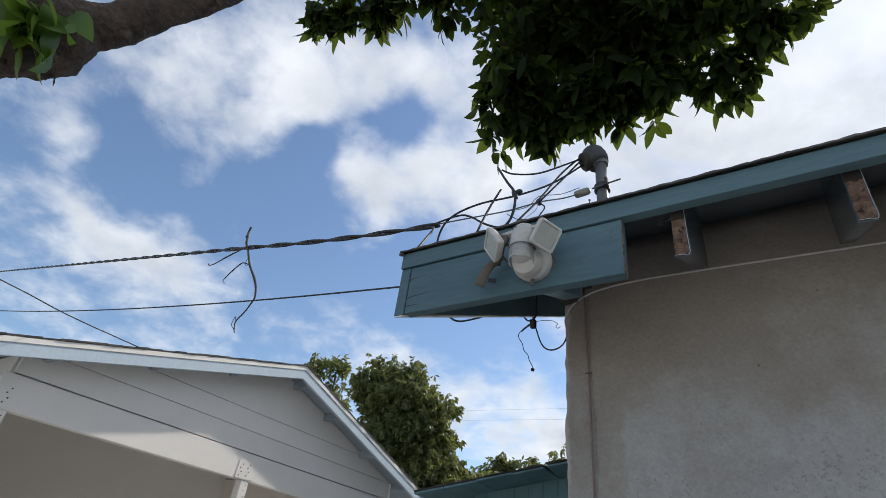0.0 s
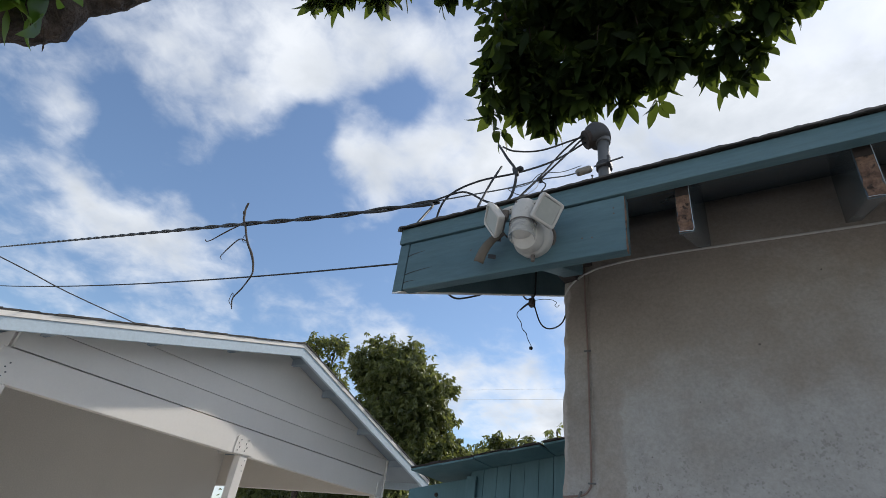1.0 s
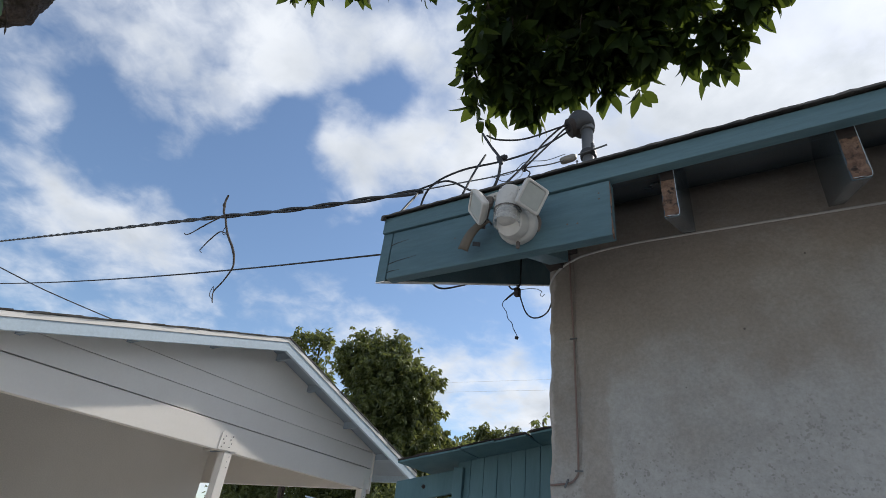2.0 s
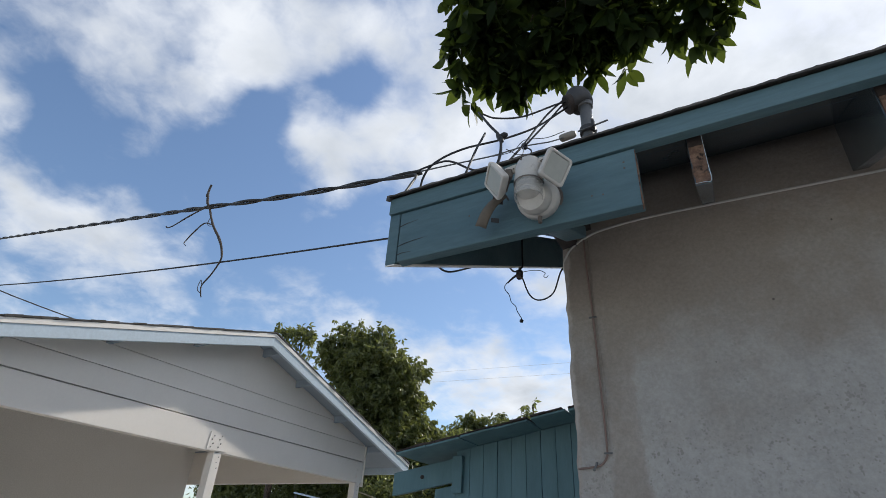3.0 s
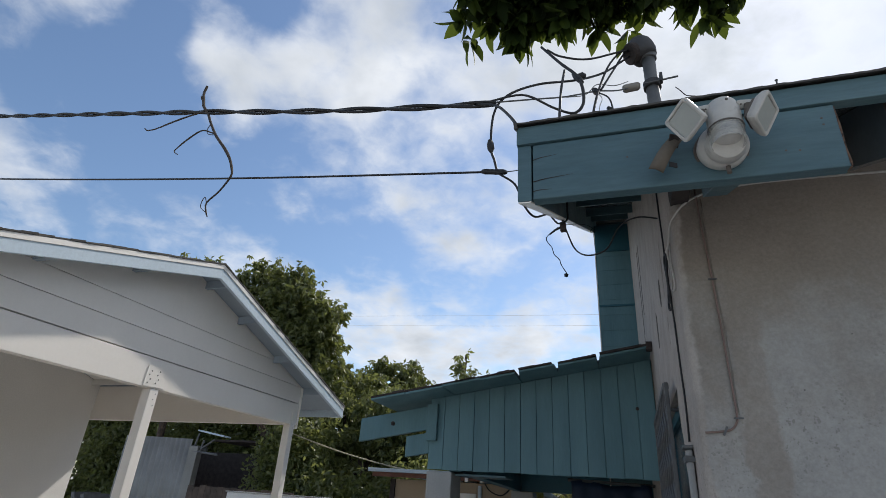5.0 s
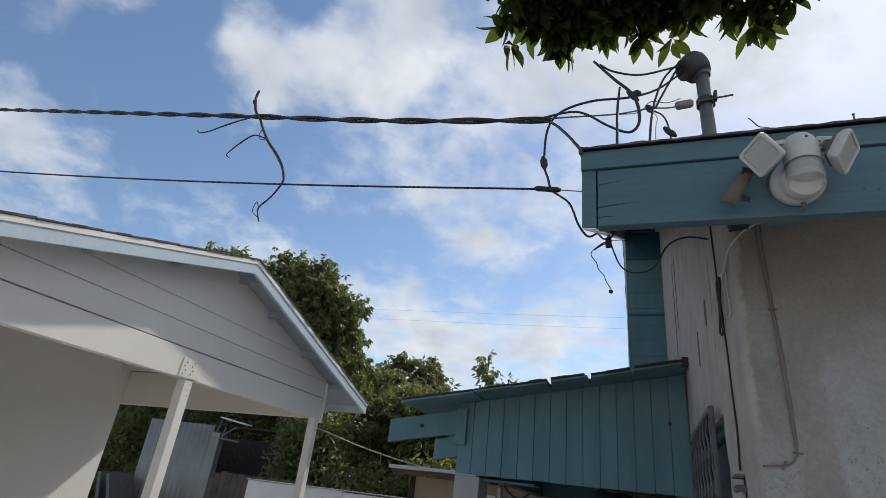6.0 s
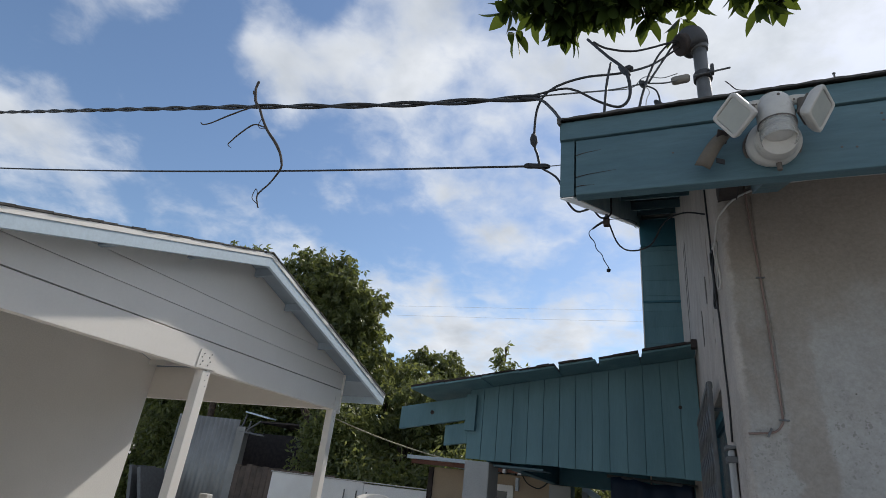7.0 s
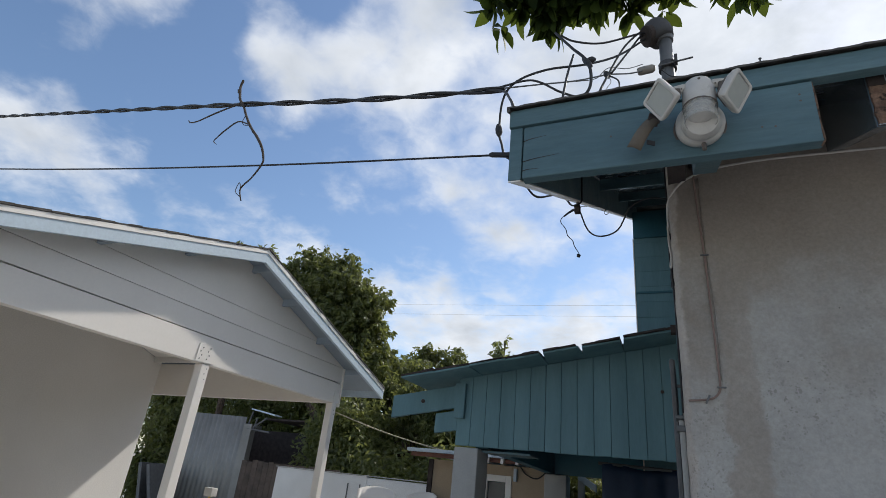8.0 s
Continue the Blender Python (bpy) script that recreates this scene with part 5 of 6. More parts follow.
        part("barge_board", band(-0.145, -0.047, RAKE_X - 0.040, RAKE_X - 0.004), PALE, c, "pale blue-grey barge board")
        part("drip_edge", band(-0.046, -0.004, RAKE_X - 0.044, RAKE_X + 0.004, 0.002), WHITE, c, "bright white drip edge")
        part("eave_board", box(-8.9, RAKE_X - 0.045, CREST + s * ye - 0.02, CREST + s * ye + 0.016, crest_z(CREST + s * ye) - 0.135, crest_z(CREST + s * ye) - 0.012, 0.003), PALE, c)
        rng = random.Random(7 + s)
        for i in range(26):
            ya, yb = CREST + s * ye * i / 26, CREST + s * (ye * (i + 1) / 26 - 0.004)
            h = rng.uniform(-0.002, 0.006)
            bm = prism([(ya, crest_z(ya) - 0.002 + h * 0.3), (yb, crest_z(yb) - 0.002), (yb, crest_z(yb) + 0.010 + h), (ya, crest_z(ya) + 0.012 + h)], "x", RAKE_X - 0.30, RAKE_X + 0.010 + rng.uniform(-0.006, 0.006))
            part("shingle", bm, SHINGLE, roof)
        bm = bmesh.new()
        for i in range(16):
            ya, yb = CREST + s * ye * i / 16, CREST + s * (ye * (i + 1) / 16 + 0.02)
            x = -8.95
            while x < RAKE_X - 0.31:
                x1 = min(x + rng.uniform(0.25, 0.35), RAKE_X - 0.30)
                prism([(ya, crest_z(ya) - 0.002), (yb, crest_z(yb) + 0.004), (yb, crest_z(yb) + 0.012), (ya, crest_z(ya) + 0.006)], "x", x + 0.003, x1, bm=bm)
                x = x1
        tagged(part("shingle_courses", bm, SHINGLE, roof), kind="stuff")
        for d in ((0.16, 0.74, 1.50, 2.24) if s > 0 else (0.70, 1.50, 2.30)):
            y = CREST + s * d
            z = crest_z(y) - 0.055
            bm = prism([(y - 0.02, z - 0.075), (y + 0.02, z - 0.075), (y + 0.02, z - s * 0.02 * FALL), (y - 0.02, z + s * 0.02 * FALL)], "x", GX - 0.005, RAKE_X - 0.042, 0.003)
            part("lookout", bm, SHADED_PALE, c)


carport()

# ---------------------------------------------------------------- blue patio cover against the house
PY = 4.05


def patio_z(x):
    return 2.703 + 0.178 * (x + 0.78)


def patio():
    p = thing("patio_cover", "blue board-sided patio cover with lean-to roof", "patio cover")
    # vertical boards of the end wall, slightly uneven
    rng = random.Random(11)
    n = 14
    x0, x1 = -2.385, WALL_X - 0.005
    w = (x1 - x0) / n
    for i in range(n):
        a = x0 + i * w
        b = a + w - 0.003
        d = rng.uniform(-0.002, 0.002)
        bm = prism([(a, 1.905 + rng.uniform(-.003, .003)), (b, 1.905 + rng.uniform(-.003, .003)), (b, patio_z(b) - 0.002), (a, patio_z(a) - 0.002)], "y", PY + d, PY + 0.018 + d, 0.0025)
        part("siding_board", bm, BLUE_BOARD, p)
    part("siding_backing", prism([(x0 + .01, 1.93), (x1, 1.93), (x1, patio_z(x1) - 0.004), (x0 + .01, patio_z(x0) - 0.004)], "y", PY + 0.0205, PY + 0.045), BLUE_BOARD, p)
    part("batten", box(-2.402, -2.318, PY - 0.040, PY - 0.003, 2.105, 2.375, 0.004), BLUE_BOARD, p)
    # sloping beam ends that run out past the post
    def sloped(xa, xb, ztop, h, ya, yb):
        g = 0.178
        return prism([(xa, ztop + g * (xa + 2.4) - h), (xb, ztop + g * (xb + 2.4) - h), (xb, ztop + g * (xb + 2.4)), (xa, ztop + g * (xa + 2.4))], "y", ya, yb, 0.004)
    b = part("beam", sloped(-2.97, -2.404, 2.36, 0.175, PY - 0.012, PY + 0.03), BLUE_BOARD, p, "blue beam end with a bolt")
    part("beam", sloped(-2.575, -2.386, 2.165, 0.150, PY + 0.002, PY + 0.04), BLUE_BOARD, p)
    part("bolt", lathe([(0.002, 0), (0.016, 0), (0.016, 0.008), (0.007, 0.010), (0.007, 0.018), (0.002, 0.02)], frame_at((-2.69, PY - 0.012, 2.225), (0, -1, 0)), 10), DARK_WOOD, b)
    part("bolt", lathe([(0.002, 0), (0.012, 0), (0.012, 0.006), (0.002, 0.008)], frame_at((-0.86, PY - 0.002, 2.36), (0, -1, 0)), 10), DARK_WOOD, p)
    # roof boards running back from the front edge; three joints gape
    roof = thing("patio_roof", "lean-to roof of blue boards under tar paper", "roof")
    joints = [-2.76, -2.49, -2.20, -1.92, -1.668, -1.389, -1.104, -0.745]
    for i, (a, b2) in enumerate(zip(joints, joints[1:])):
        gap = {4: 0.030, 5: 0.026, 6: 0.026}.get(i, 0.003)
        dz = rng.uniform(-0.003, 0.004)
        ya = 3.74 + rng.uniform(-0.012, 0.012)
        bm = bmesh.new()
        q = [(a + gap, ya), (b2, ya), (b2, 6.75), (a + 0.002, 6.75), (a + 0.002, 4.04), (a + 0.004, 3.96)]
        lo = [bm.verts.new((x, y, patio_z(x) + dz)) for x, y in q]
        hi = [bm.verts.new((x, y, patio_z(x) + 0.014 + dz)) for x, y in q]
        bm.faces.new(lo)
        bm.faces.new(list(reversed(hi)))
        for k in range(len(q)):
            bm.faces.new((lo[k], lo[(k + 1) % len(q)], hi[(k + 1) % len(q)], hi[k]))
        part("roof_board", bm, BLUE_BOARD, roof)
        x = a + gap
        while x < b2 - 0.02:
            xb = min(x + rng.uniform(0.07, 0.2), b2)
            h = rng.uniform(-0.004, 0.006)
            yy = ya - 0.012 + rng.uniform(-0.012, 0.008)
            bm = prism([(x, patio_z(x) + 0.016 + dz), (xb, patio_z(xb) + 0.016 + dz), (xb, patio_z(xb) + 0.027 + h), (x, patio_z(x) + 0.026 + h)], "y", yy, 3.968)
            part("tar_paper_edge", bm, DARK_WOOD, roof)
            x = xb
    bm = prism([(-2.77, patio_z(-2.77) + 0.024), (-0.745, patio_z(-0.745) + 0.024), (-0.745, patio_z(-0.745) + 0.040), (-2.77, patio_z(-2.77) + 0.040)], "y", 3.97, 6.78)
    part("tar_paper", bm, SHINGLE, roof)
    part("rusty_hanger", box(-0.775, -0.737, 3.73, 3.79, patio_z(-0.76) - 0.012, patio_z(-0.76) + 0.045, 0.004), DARK_WOOD, roof)
    # posts and the beams behind
    for x0, x1, y0, y1, zt in ((-2.385, -2.19, 4.04, 4.30, 1.895), (-2.226, -1.98, 6.45, 6.70, 1.84)):
        part("concrete_post", box(x0, x1, y0, y1, 0, zt, 0.012), CONCRETE, p, "square grey concrete post")
    part("side_beam", prism([(4.09, 1.90), (6.75, 1.842), (6.75, 2.14), (4.09, 2.20)], "x", -2.23, -2.13, 0.004), BLUE_DARK, p)
    part("rear_beam", box(-2.12, WALL_X - 0.005, 6.50, 6.60, 1.845, 2.25, 0.004), BLUE_DARK, p)
    part("shelf_board", box(-2.18, -1.80, 4.10, 4.40, 1.872, 1.886, 0.003), BLUE, p)


patio()

tarp = thing("tarp", "navy blue tarp hung under the patio cover", "tarp")
bm = bmesh.new()
rows = []
for i in range(25):
    rows.append([])
    for j in range(31):
        u, v = i / 24, j / 30
        x = -1.47 + 0.70 * u
        y = 5.5 + 0.015 * math.sin(u * 11 + v * 2) + 0.09 * noise.noise(Vector((u * 4, v * 3, 1)))
        rows[-1].append(bm.verts.new((x, y, 1.935 - 0.02 * u + 0.015 * math.sin(u * 9) - 1.9 * v)))
for a, b in zip(rows, rows[1:]):
    for k in range(30):
        bm.faces.new((a[k], a[k + 1], b[k + 1], b[k]))
ret = bmesh.ops.extrude_face_region(bm, geom=bm.faces[:])
bmesh.ops.translate(bm, vec=(0, 0.004, 0), verts=[e for e in ret["geom"] if isinstance(e, bmesh.types.BMVert)])
part("sheet", bm, TARP, tarp, smooth=True)
part("tarp_pole", tube([(-1.50, 5.51, 1.945), (-0.74, 5.51, 1.925)], 0.014, 10, 2), IRON, tarp)


# ---------------------------------------------------------------- behind: shed, walls, beige outbuilding
def outbuilding():
    o = thing("outbuilding", "small beige outbuilding with red-brown eave trim", "shed")
    part("wall", box(-4.08, -3.32, 7.5, 7.62, 0, 1.93, 0.005), BEIGE, o)
    part("wall", box(-2.90, -2.30, 7.5, 7.62, 0, 1.93, 0.005), BEIGE, o)
    part("wall", box(-3.32, -2.90, 7.5, 7.62, 1.80, 1.93, 0.0), BEIGE, o)
    part("wall", box(-4.08, -3.96, 7.62, 10.0, 0, 1.93, 0.005), BEIGE, o)
    part("corner_board", box(-4.13, -4.06, 7.47, 7.53, 0, 1.93, 0.004), DARK_WOOD, o)
    part("roof", box(-4.34, -1.9, 7.15, 10.2, 2.0, 2.045, 0.005), PALE, o, "pale flat roof edge")
    part("eave_trim", box(-4.30, -1.95, 7.22, 7.30, 1.945, 1.998, 0.003), RED_TRIM, o, "red-brown eave trim")
    d = part("door", box(-3.24, -2.98, 7.52, 7.56, 0.02, 1.72, 0.004), GLASS, o, "white framed glass door")
    for a, b, z0, z1 in ((-3.32, -3.24, 0, 1.80), (-2.98, -2.90, 0, 1.80), (-3.24, -2.98, 1.72, 1.80)):
        part("door_frame", box(a, b, 7.47, 7.60, z0, z1, 0.004), WHITE, d)
    part("curtain", box(-3.22, -3.12, 7.57, 7.58, 0.1, 1.66, 0.002), PALE, d)
    part("wire_loop", tube([(-2.78, 7.47, 1.93), (-2.70, 7.46, 1.84), (-2.55, 7.46, 1.80), (-2.42, 7.47, 1.90)], 0.008, 6), BLACK, o)
    part("lamp_pipe", box(-2.86, -2.82, 7.42, 7.48, 1.74, 1.90, 0.004), PALE, o)
    for i in range(6):
        part("rafter_end", box(-3.92 + i * 0.2 + 0.55, -3.90 + i * 0.2 + 0.57, 7.16, 7.22, 1.93, 1.998, 0.003), WHITE, o)


outbuilding()
gutter = thing("far_eave", "white eave corner of a neighbouring shed", "eave")
part("board", prism([(-1.93, 1.90), (-1.72, 1.78), (-1.72, 1.70), (-1.93, 1.82)], "y", 6.9, 6.95, 0.003), PALE, gutter)
part("post", box(-1.93, -1.86, 6.9, 6.97, 0, 1.815, 0.003), CONCRETE, gutter)


def block_wall():
    w = tagged(new("boundary_wall"), "white painted block boundary wall", "wall", kind="structure")
    part("panel", box(-8.0, -5.99, 9.0, 9.15, 0, 1.60, 0.012), BLOCK, w)
    part("panel", box(-5.986, -3.98, 9.003, 9.15, 0, 1.585, 0.012), BLOCK, w)
    part("coping", box(-8.03, -3.95, 8.985, 9.165, 1.602, 1.618, 0.005), CONCRETE, w)
    for x in (-6.35, -6.1, -5.9):
        part("iron_stub", tube([(x, 8.97, 1.2), (x, 8.97, 1.46)], 0.012, 6, 2), IRON, w)
    return w


block_wall()
for i in range(26):
    if i == 0:
        fence = thing("board_fence", "dark weathered board fence", "fence")
        part("rail", box(-9.3, -6.9, 9.48, 9.52, 1.2, 1.28, 0.003), FENCE, fence)
    x = -9.3 + i * 0.142
    if x > -7.0:
        break
    part("fence_board", box(x, x + 0.136, 9.44, 9.475, 0, 1.66 + 0.05 * noise.noise(Vector((i * 1.7, 0, 0))), 0.003), FENCE, fence)


# dark panels added to block bright gaps behind the planting
back = tagged(new("rear_boundary"), "tall dark backdrop added behind the planting", "fence", kind="structure")
for k in range(24):
    part("fence_panel", box(-19.0 + k * 0.9, -18.11 + k * 0.9, 14.98, 15.02, 0, 3.15 + 0.05 * math.sin(k * 2.3), 0.004), FENCE, back)


def corrugated_shed():
    s = thing("corrugated_shed", "grey corrugated steel shed with an open doorway", "shed")
    def sheet(x0, x1, y0, y1, zt0, zt1, pitch=0.09):
        n = max(4, int(math.hypot(x1 - x0, y1 - y0) / pitch * 6))
        bm = bmesh.new()
        d = Vector((x1 - x0, y1 - y0, 0)).normalized()
        out = Vector((d.y, -d.x, 0))
        lo, hi = [], []
        for i in range(n + 1):
            u = i / n
            p = Vector((x0 + (x1 - x0) * u, y0 + (y1 - y0) * u, 0)) + out * 0.014 * math.sin(i * 2 * math.pi / 6)
            lo.append(bm.verts.new(p))
            hi.append(bm.verts.new(p + Vector((0, 0, zt0 + (zt1 - zt0) * u))))
        for i in range(n):
            bm.faces.new((lo[i], lo[i + 1], hi[i + 1], hi[i]))
        ret = bmesh.ops.extrude_face_region(bm, geom=bm.faces[:])
        bmesh.ops.translate(bm, vec=-out * 0.004, verts=[e for e in ret["geom"] if isinstance(e, bmesh.types.BMVert)])
        return bm
    part("steel_sheet", sheet(-12.4, -10.42, 10.52, 10.52, 2.66, 2.62, 0.15), CORRUGATED, s, smooth=True)
    part("steel_sheet", sheet(-12.42, -12.42, 13.4, 10.55, 2.66, 2.66), CORRUGATED, s, smooth=True)
    part("door_jamb", box(-10.40, -10.16, 10.44, 10.60, 0, 2.46, 0.006), CORRUGATED, s, "chipped grey steel door jamb")
    # dark back and roof sheets added; their colour stands for the unlit inside
    part("dark_inside", box(-12.3, -8.6, 12.9, 13.0, 0, 2.5, 0), DARK_WOOD, s)
    part("roof_sheet", box(-10.2, -8.6, 10.9, 13.2, 2.62, 2.66, 0.004), DARK_WOOD, s)
    part("roof_edge", placed_box(pose(-9.85, 10.5, 2.74, 0, 9, 0), 0.75, 0.25, 0.03, 0.004), PALE, s, "loose pale roofing strip")
    for a, b in (((-10.33, 10.5, 2.42), (-10.25, 10.5, 2.75)), ((-10.1, 10.45, 2.40), (-9.75, 10.45, 2.62)), ((-10.33, 10.46, 2.36), (-9.6, 10.46, 2.30)), ((-10.1, 10.46, 2.35), (-10.05, 10.46, 2.60))):
        part("frame_bar", tube([a, b], 0.022, 8, 2), IRON, s)


corrugated_shed()
for x, tilt in ((-12.3, 14), (-11.95, 20)):
    pan = thing("leaning_panel", "old grey panel leaning by the shed", "panel")
    part("panel", placed_box(pose(x, 10.0, 0.70, 0, -tilt, 15), 0.08, 0.9, 1.4, 0.01), IRON, pan)

box_thing = thing("white_box_on_pole", "small white box on a yellow pole", "sensor")
part("pole", tube([(-7.33, 6.75, 0), (-7.34, 6.75, 1.10)], 0.018, 10, 2), YELLOW, box_thing)
part("box", box(-7.42, -7.27, 6.70, 6.82, 1.10, 1.22, 0.012), PLASTIC, box_thing)
wire("clothes_rope", "pale rope strung from the carport post", [(-5.02, 6.16, 2.36), (-4.55, 6.6, 2.20), (-4.1, 7.0, 2.09), (-3.72, 7.3, 2.03), (-3.4, 7.5, 2.01)], 0.008, ROPE)


def plastic_chair(m):
    c = thing("plastic_chair", "white moulded plastic chair stacked on a bench", "chair", "white chairs")
    bm = bmesh.new()
    rows = []
    for i in range(11):
        a = -1.15 + 2.3 * i / 10
        rows.append([bm.verts.new((0.29 * math.sin(a), 0.22 * math.cos(a) + 0.05 * j, 0.42 + 0.11 * j + (0.10 * math.cos(a) if j == 3 else 0))) for j in range(4)])
    for a, b in zip(rows, rows[1:]):
        for k in range(3):
            bm.faces.new((a[k], a[k + 1], b[k + 1], b[k]))
    ret = bmesh.ops.extrude_face_region(bm, geom=bm.faces[:])
    bmesh.ops.translate(bm, vec=(0, 0.02, 0), verts=[e for e in ret["geom"] if isinstance(e, bmesh.types.BMVert)])
    part("backrest", bm, WHITE, c, smooth=True)
    part("seat", box(-0.25, 0.25, -0.25, 0.22, 0.40, 0.43, 0.012), WHITE, c)
    for sx in (-1, 1):
        part("armrest", tube([(sx * 0.27, 0.12, 0.66), (sx * 0.29, -0.10, 0.65), (sx * 0.28, -0.24, 0.60), (sx * 0.25, -0.26, 0.42)], 0.022, 8), WHITE, c, smooth=True)
        for sy in (-0.22, 0.20):
            part("leg", tube([(sx * 0.24, sy, 0.41), (sx * 0.27, sy * 1.15, 0.0)], [0.028, 0.02], 8, 2), WHITE, c)
    c.matrix_world = m
    return c


bench = thing("work_bench", "plain wooden bench holding plastic chairs", "bench")
part("bench_top", box(-5.1, -3.8, 6.7, 7.35, 0.60, 0.64, 0.005), FENCE, bench)
for x in (-5.05, -3.9):
    for y in (6.75, 7.28):
        part("leg", box(x, x + 0.06, y - 0.03, y + 0.03, 0, 0.598, 0.004), FENCE, bench)
first = plastic_chair(pose(-4.68, 7.0, 0.642, 0, 0, 25))
copy_thing(first, pose(-4.16, 7.0, 0.642, 0, 0, -20))


# ---------------------------------------------------------------- trees
def limb(points, radii, sides=10, steps=5, rough=0.14, seed=0, bm=None):
    return tube(points, radii, sides, steps, bm, rough, seed)


def far_tree(name, label, foot, clumps, per, leaf, mat, seed, trunk=0.16):
    rng = np.random.default_rng(seed)
    t = thing(name, label, "tree")
    mean = np.mean([c for c, r in clumps], axis=0)
    fork = Vector((foot[0] * 0.7 + mean[0] * 0.3, foot[1] * 0.7 + mean[1] * 0.3, mean[2] * 0.45))
    part("trunk", limb([(foot[0], foot[1], -0.1), (foot[0], foot[1], 0.8), fork], [trunk * 1.3, trunk, trunk * 0.8], rough=0.15), BARK, t)
    for c, r in clumps:
        mid = fork.lerp(Vector(c), 0.5) + Vector(rng.normal(size=3) * 0.15)
        part("branch", limb([fork, mid, Vector(c), Vector(c) + Vector((0, 0, r[2] * 0.6))], [trunk * 0.6, trunk * 0.4, trunk * 0.22, 0.02], 7, 4), BARK, t)
    tips = in_clumps(rng, clumps, [max(6, n // 3) for n in per], 0.5, 0.26, 40)
    at, ways = rosettes(rng, tips, 7, 1.1, 0.35, 0.03)
    leaves("crown", mat, t, at, leaf * 0.92, leaf * 0.40, rng, droop=0.30, curl=0.6, blade=4, ways=ways)
    return t


far_tree("shade_tree", "tall dense dark green tree behind the carport", (-9.6, 12.8),
         [((-10.70, 12.25, 6.9), (0.95, 0.95, 0.95)), ((-9.70, 12.25, 6.5), (1.05, 1.0, 0.95)), ((-8.80, 12.25, 5.7), (0.95, 1.0, 1.0)), ((-9.80, 12.35, 5.2), (1.5, 1.3, 1.2)),
          ((-8.55, 12.15, 4.6), (0.75, 0.9, 0.8)), ((-9.10, 12.25, 3.8), (1.1, 1.1, 0.9)), ((-11.10, 12.65, 5.0), (1.3, 1.2, 1.4)), ((-8.45, 12.1, 3.9), (0.85, 0.9, 0.9))],
         [2600, 3200, 2800, 4200, 1800, 2200, 1500, 1800], 0.17, LEAF_TREE, 5, 0.2)
far_tree("shade_tree", "thin-topped tree behind the carport roof", (-14.2, 13.4),
         [((-14.50, 12.85, 8.2), (0.55, 0.5, 0.45)), ((-13.50, 12.85, 8.1), (0.5, 0.5, 0.45)), ((-14.00, 13.05, 6.8), (1.0, 0.9, 0.9))], [240, 260, 900], 0.20, LEAF_TREE, 6, 0.12)
far_tree("garden_tree", "rounded green tree at the back", (-8.1, 16.2),
         [((-8.3, 16, 5.05), (0.75, 0.8, 0.7)), ((-7.4, 16, 5.0), (0.65, 0.8, 0.65)), ((-8.2, 16, 4.0), (1.3, 1.0, 0.9)), ((-7.0, 15.8, 4.1), (1.0, 1.0, 0.8))], [1500, 1300, 2200, 1600], 0.17, LEAF_TREE, 8, 0.12)
far_tree("garden_tree", "yellow-green tree behind the patio cover", (-6.6, 12.6),
         [((-7.6, 12.4, 3.3), (0.9, 0.8, 0.85)), ((-6.5, 12.2, 3.2), (0.9, 0.8, 0.8)), ((-5.4, 12.2, 3.3), (0.9, 0.8, 0.7)), ((-6.9, 12.4, 2.3), (1.6, 0.9, 0.9)), ((-5.2, 12.2, 2.4), (1.3, 0.9, 0.9)), ((-7.9, 13.4, 4.1), (0.9, 0.8, 0.7)), ((-6.6, 13.2, 3.6), (1.1, 0.8, 0.7))], [1800, 1800, 1500, 2600, 2000, 1500, 1500], 0.16, LEAF_HEDGE, 9, 0.1)
far_tree("citrus_sapling", "thin leafy sapling behind the patio cover", (-3.3, 8.6),
         [((-3.35, 8.3, 3.62), (0.22, 0.2, 0.36)), ((-3.0, 8.3, 3.38), (0.25, 0.2, 0.2)), ((-2.4, 8.3, 3.2), (0.22, 0.2, 0.16))], [120, 90, 40], 0.11, LEAF_HEDGE, 10, 0.035)


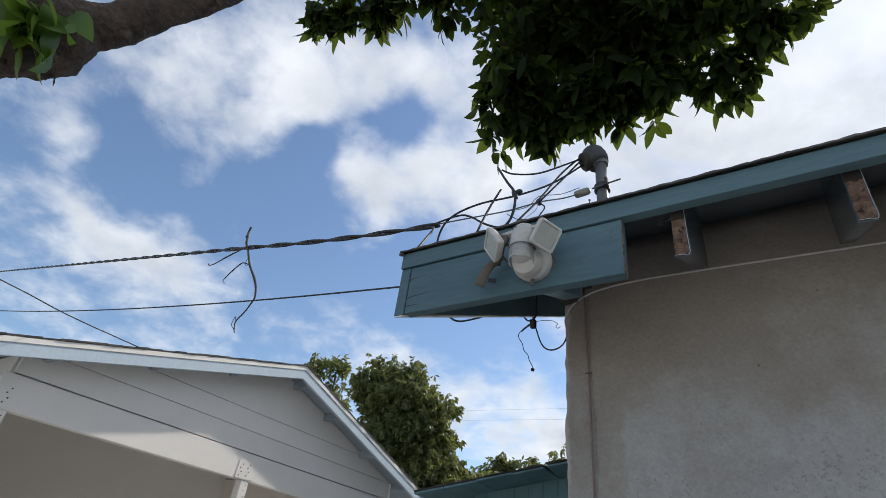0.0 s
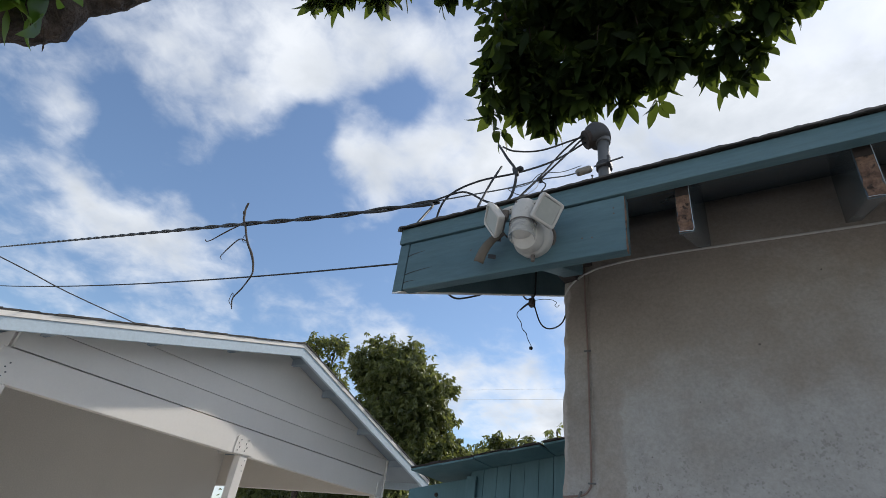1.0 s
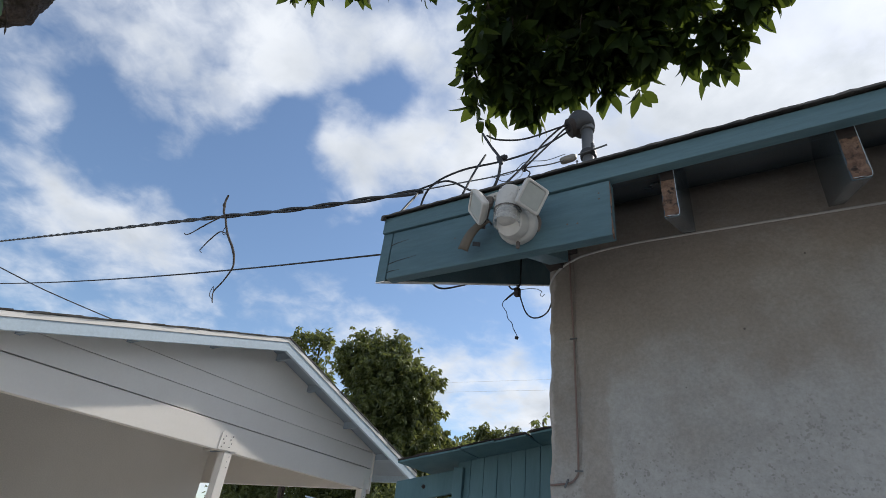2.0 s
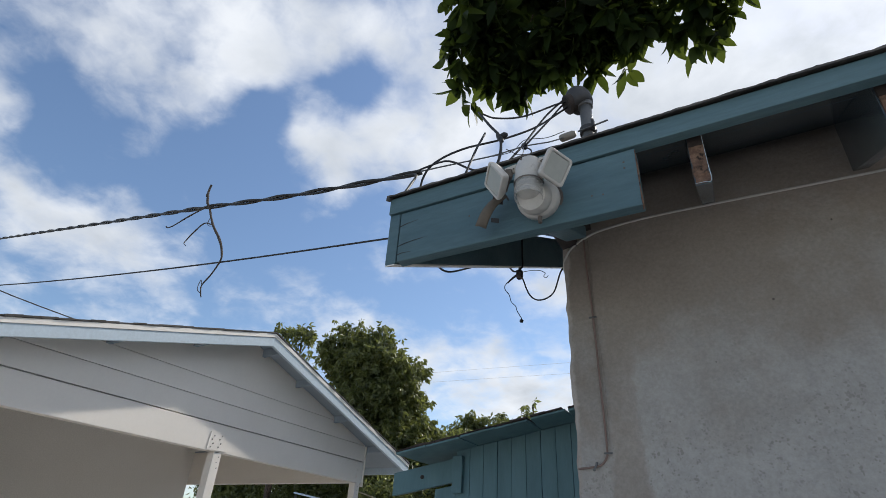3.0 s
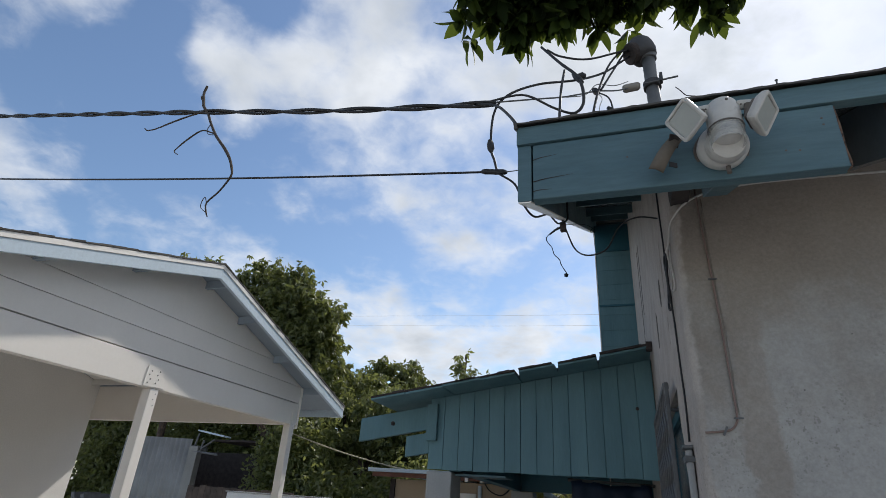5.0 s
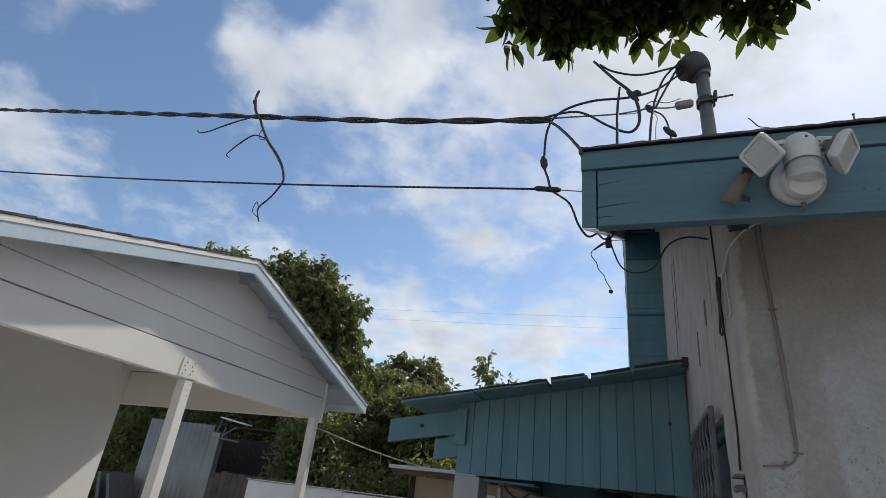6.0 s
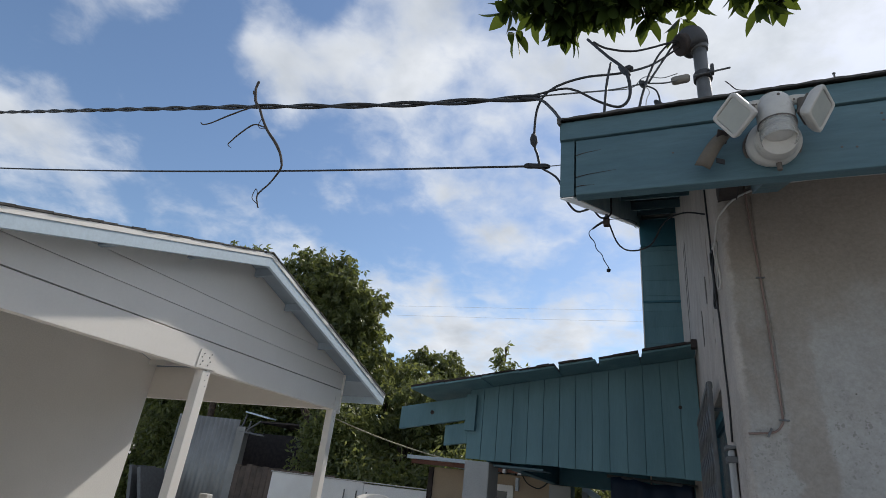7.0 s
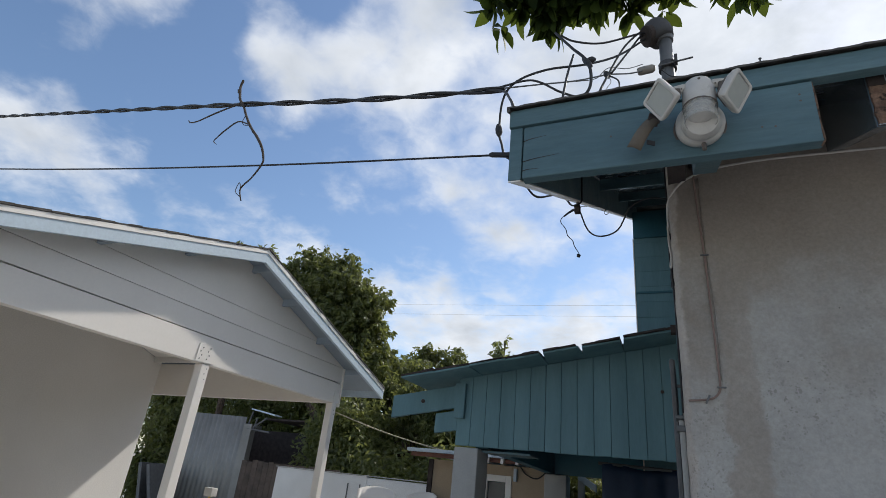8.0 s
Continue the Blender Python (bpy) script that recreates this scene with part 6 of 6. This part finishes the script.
def hedge():
    rng = np.random.default_rng(21)
    h = thing("hedge", "dense mixed green hedge along the back wall", "hedge")
    cl = [((x, 10.6 + 0.25 * math.sin(x * 2.1), 1.55 + 0.35 * math.sin(x * 1.3)), (0.75, 0.55, 0.85)) for x in np.arange(-8.2, 0.6, 0.62)]
    cl += [((x, 10.9, 0.9), (0.7, 0.4, 0.8)) for x in np.arange(-8.2, 0.4, 0.8)]
    cl += [((-8.25, 10.9, 2.3), (0.5, 0.5, 0.9)), ((-7.7, 11.0, 2.6), (0.8, 0.6, 0.8))]
    for c, r in cl[::2]:
        part("stem", limb([(c[0], c[1], -0.05), (c[0] + 0.1, c[1], c[2])], [0.05, 0.02], 6, 3), BARK, h)
    leaves("foliage", LEAF_HEDGE, h, in_clumps(rng, cl, [2200] * len(cl), 0.25, 0.42), 0.13, 0.06, rng, droop=0.2, blade=4)
    g = thing("back_shrub", "dark shrubbery behind the steel shed", "shrub")
    cl = [((x, 14.2, 2.6 + 0.4 * math.sin(x)), (1.2, 0.8, 1.7)) for x in np.arange(-17.5, -10.0, 1.1)]
    cl += [((x, 14.0, 1.0), (0.9, 0.6, 1.0)) for x in np.arange(-17.5, -7.0, 0.9)]
    cl += [((x, 14.4, 4.1), (1.1, 0.6, 1.0)) for x in np.arange(-18.0, -10.4, 1.0)]
    for c, r in cl[::2]:
        part("stem", limb([(c[0], c[1], -0.05), (c[0] + 0.1, c[1], c[2])], [0.07, 0.03], 6, 3), BARK, g)
    leaves("foliage", LEAF_TREE, g, in_clumps(rng, cl, [3000] * len(cl), 0.15, 0.45), 0.18, 0.075, rng, droop=0.4, blade=4)


hedge()


def overhead_tree():
    rng = np.random.default_rng(33)
    t = thing("avocado_tree", "broad-leaved tree leaning over the yard and roof", "tree")
    part("trunk", limb([(-3.6, -1.5, -0.1), (-3.45, -1.35, 0.9), (-3.1, -1.05, 1.8), (-2.7, -0.75, 2.35), (-2.35, -0.42, 2.66), (-2.23, -0.30, 2.73)], [0.27, 0.23, 0.20, 0.18, 0.175, 0.17], 24, 9, 0.16, 2), BARK, t, "gnarled brown trunk")
    part("branch", limb([(-2.35, -0.42, 2.66), (-2.23, -0.30, 2.73), (-2.13, -0.18, 2.84), (-2.02, -0.06, 2.94), (-1.90, 0.06, 3.02), (-1.84, 0.14, 3.09), (-1.81, 0.185, 3.145), (-1.78, 0.23, 3.20), (-1.70, 0.32, 3.35), (-1.61, 0.41, 3.51), (-1.50, 0.50, 3.77), (-1.40, 0.58, 4.3), (-1.3, 0.8, 5.4), (-1.2, 1.6, 6.6), (-0.9, 3.2, 7.5)],
                        [0.17, 0.165, 0.16, 0.155, 0.147, 0.132, 0.090, 0.072, 0.062, 0.055, 0.054, 0.055, 0.05, 0.04, 0.02], 48, 14, 0.17, 5), BARK, t, "thick scarred limb")
    for pts, r in (([(-1.2, 1.6, 6.6), (-1.7, 1.7, 6.75), (-2.3, 1.95, 6.75), (-3.0, 1.75, 6.55)], 0.03), ([(-0.9, 3.2, 7.5), (-1.3, 3.2, 6.7), (-1.6, 3.2, 6.1)], 0.025),
                   ([(-0.9, 3.2, 7.5), (-0.5, 3.3, 6.8), (-0.3, 3.45, 6.2)], 0.025), ([(-0.9, 3.2, 7.5), (0.0, 3.3, 6.9), (0.45, 3.4, 6.3)], 0.02)):
        part("branch", limb(pts, [r, r * 0.7, r * 0.35], 8, 5), BARK, t)
    # dense heart of the crown, then open sprays along its lower edge
    heart = [((-1.15, 2.95, 6.50), (0.50, 0.55, 0.42)), ((-0.60, 3.20, 6.42), (0.55, 0.55, 0.42)), ((-0.08, 3.25, 6.48), (0.42, 0.5, 0.34)),
             ((-1.40, 2.45, 6.90), (0.60, 0.6, 0.45)), ((-0.70, 2.60, 7.00), (0.75, 0.7, 0.5)), ((0.05, 2.85, 6.95), (0.60, 0.6, 0.45)), ((-1.0, 3.3, 7.1), (1.0, 0.6, 0.5)), ((0.0, 3.6, 7.0), (0.7, 0.5, 0.45))]
    at, ways = rosettes(rng, in_clumps(rng, heart, [300, 330, 200, 260, 320, 220, 300, 180], 0.2, 0.5, 40), 7, 1.0, 0.5)
    leaves("crown", LEAF_NEAR, t, at, 0.20, 0.085, rng, droop=0.12, label="dense broad leaves, near-black green for the crown's shade", blade=10, ways=ways)
    sprays = [((-1.66, 3.05, 5.89), (0.26, 0.3, 0.30)), ((-1.42, 3.34, 5.63), (0.30, 0.28, 0.24)), ((-1.80, 3.18, 5.63), (0.20, 0.25, 0.24)), ((-1.76, 2.85, 6.03), (0.26, 0.28, 0.30)),
              ((-1.02, 3.40, 5.77), (0.30, 0.28, 0.20)), ((-0.62, 3.46, 5.81), (0.28, 0.26, 0.18)), ((-0.32, 3.52, 5.73), (0.24, 0.22, 0.20)), ((0.06, 3.56, 5.75), (0.20, 0.22, 0.22)),
              ((0.28, 3.48, 5.89), (0.20, 0.22, 0.22)), ((0.56, 3.40, 6.09), (0.22, 0.22, 0.20)), ((-2.98, 1.72, 6.19), (0.24, 0.2, 0.16)), ((-2.55, 1.92, 6.35), (0.30, 0.2, 0.12)), ((-2.10, 2.18, 6.43), (0.28, 0.25, 0.14))]
    tips = in_clumps(rng, sprays, [52, 56, 24, 44, 60, 48, 26, 16, 18, 18, 28, 22, 26], 0.3, 0.45, 14)
    at, ways = rosettes(rng, tips, 6, 1.0, 0.8)
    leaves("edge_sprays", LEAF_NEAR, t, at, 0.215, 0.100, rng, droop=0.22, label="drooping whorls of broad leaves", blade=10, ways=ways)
    for p in tips[::4]:
        q = Vector(p)
        part("twig", tube([q + Vector((rng.normal() * 0.05, rng.normal() * 0.05, 0.24)), q + Vector((0, 0, 0.10)), q], [0.006, 0.004, 0.002], 5, 2), BARK, t)
    spot = np.array([(-1.735, 0.085, 2.985)]) + rng.normal(size=(30, 3)) * np.array((0.032, 0.037, 0.036))
    leaves("young_leaves", LEAF_LIMB, t, spot, 0.12, 0.085, rng, droop=0.9, label="bright green young leaves", curl=0.7, blade=10)
    part("sprout", limb([(-1.86, 0.10, 3.0), (-1.79, 0.09, 3.02), (-1.735, 0.085, 2.99), (-1.74, 0.11, 2.92)], [0.006, 0.005, 0.004, 0.002], 7, 4), BARK, t)
    part("burl", limb([(-1.765, 0.255, 3.19), (-1.735, 0.275, 3.155), (-1.725, 0.284, 3.143)], [0.036, 0.026, 0.008], 14, 5, 0.5, 3), BARK, t)
    part("burl", limb([(-1.82, 0.12, 3.00), (-1.80, 0.15, 2.965), (-1.795, 0.16, 2.955)], [0.05, 0.035, 0.012], 14, 5, 0.5, 8), BARK, t)
    part("dead_twig", limb([(-1.729, 0.174, 2.885), (-1.742, 0.19, 2.862), (-1.750, 0.20, 2.845), (-1.754, 0.205, 2.832)], [0.002, 0.0016, 0.0032, 0.001], 6, 4), BARK, t)
    part("dead_stub", limb([(-1.73, 0.30, 3.24), (-1.70, 0.31, 3.20), (-1.68, 0.31, 3.165)], [0.007, 0.005, 0.002], 7, 3), BARK, t)
    part("dead_stub", limb([(-1.60, 0.42, 3.50), (-1.57, 0.42, 3.455), (-1.56, 0.43, 3.43)], [0.008, 0.012, 0.003], 7, 3), BARK, t)


overhead_tree()
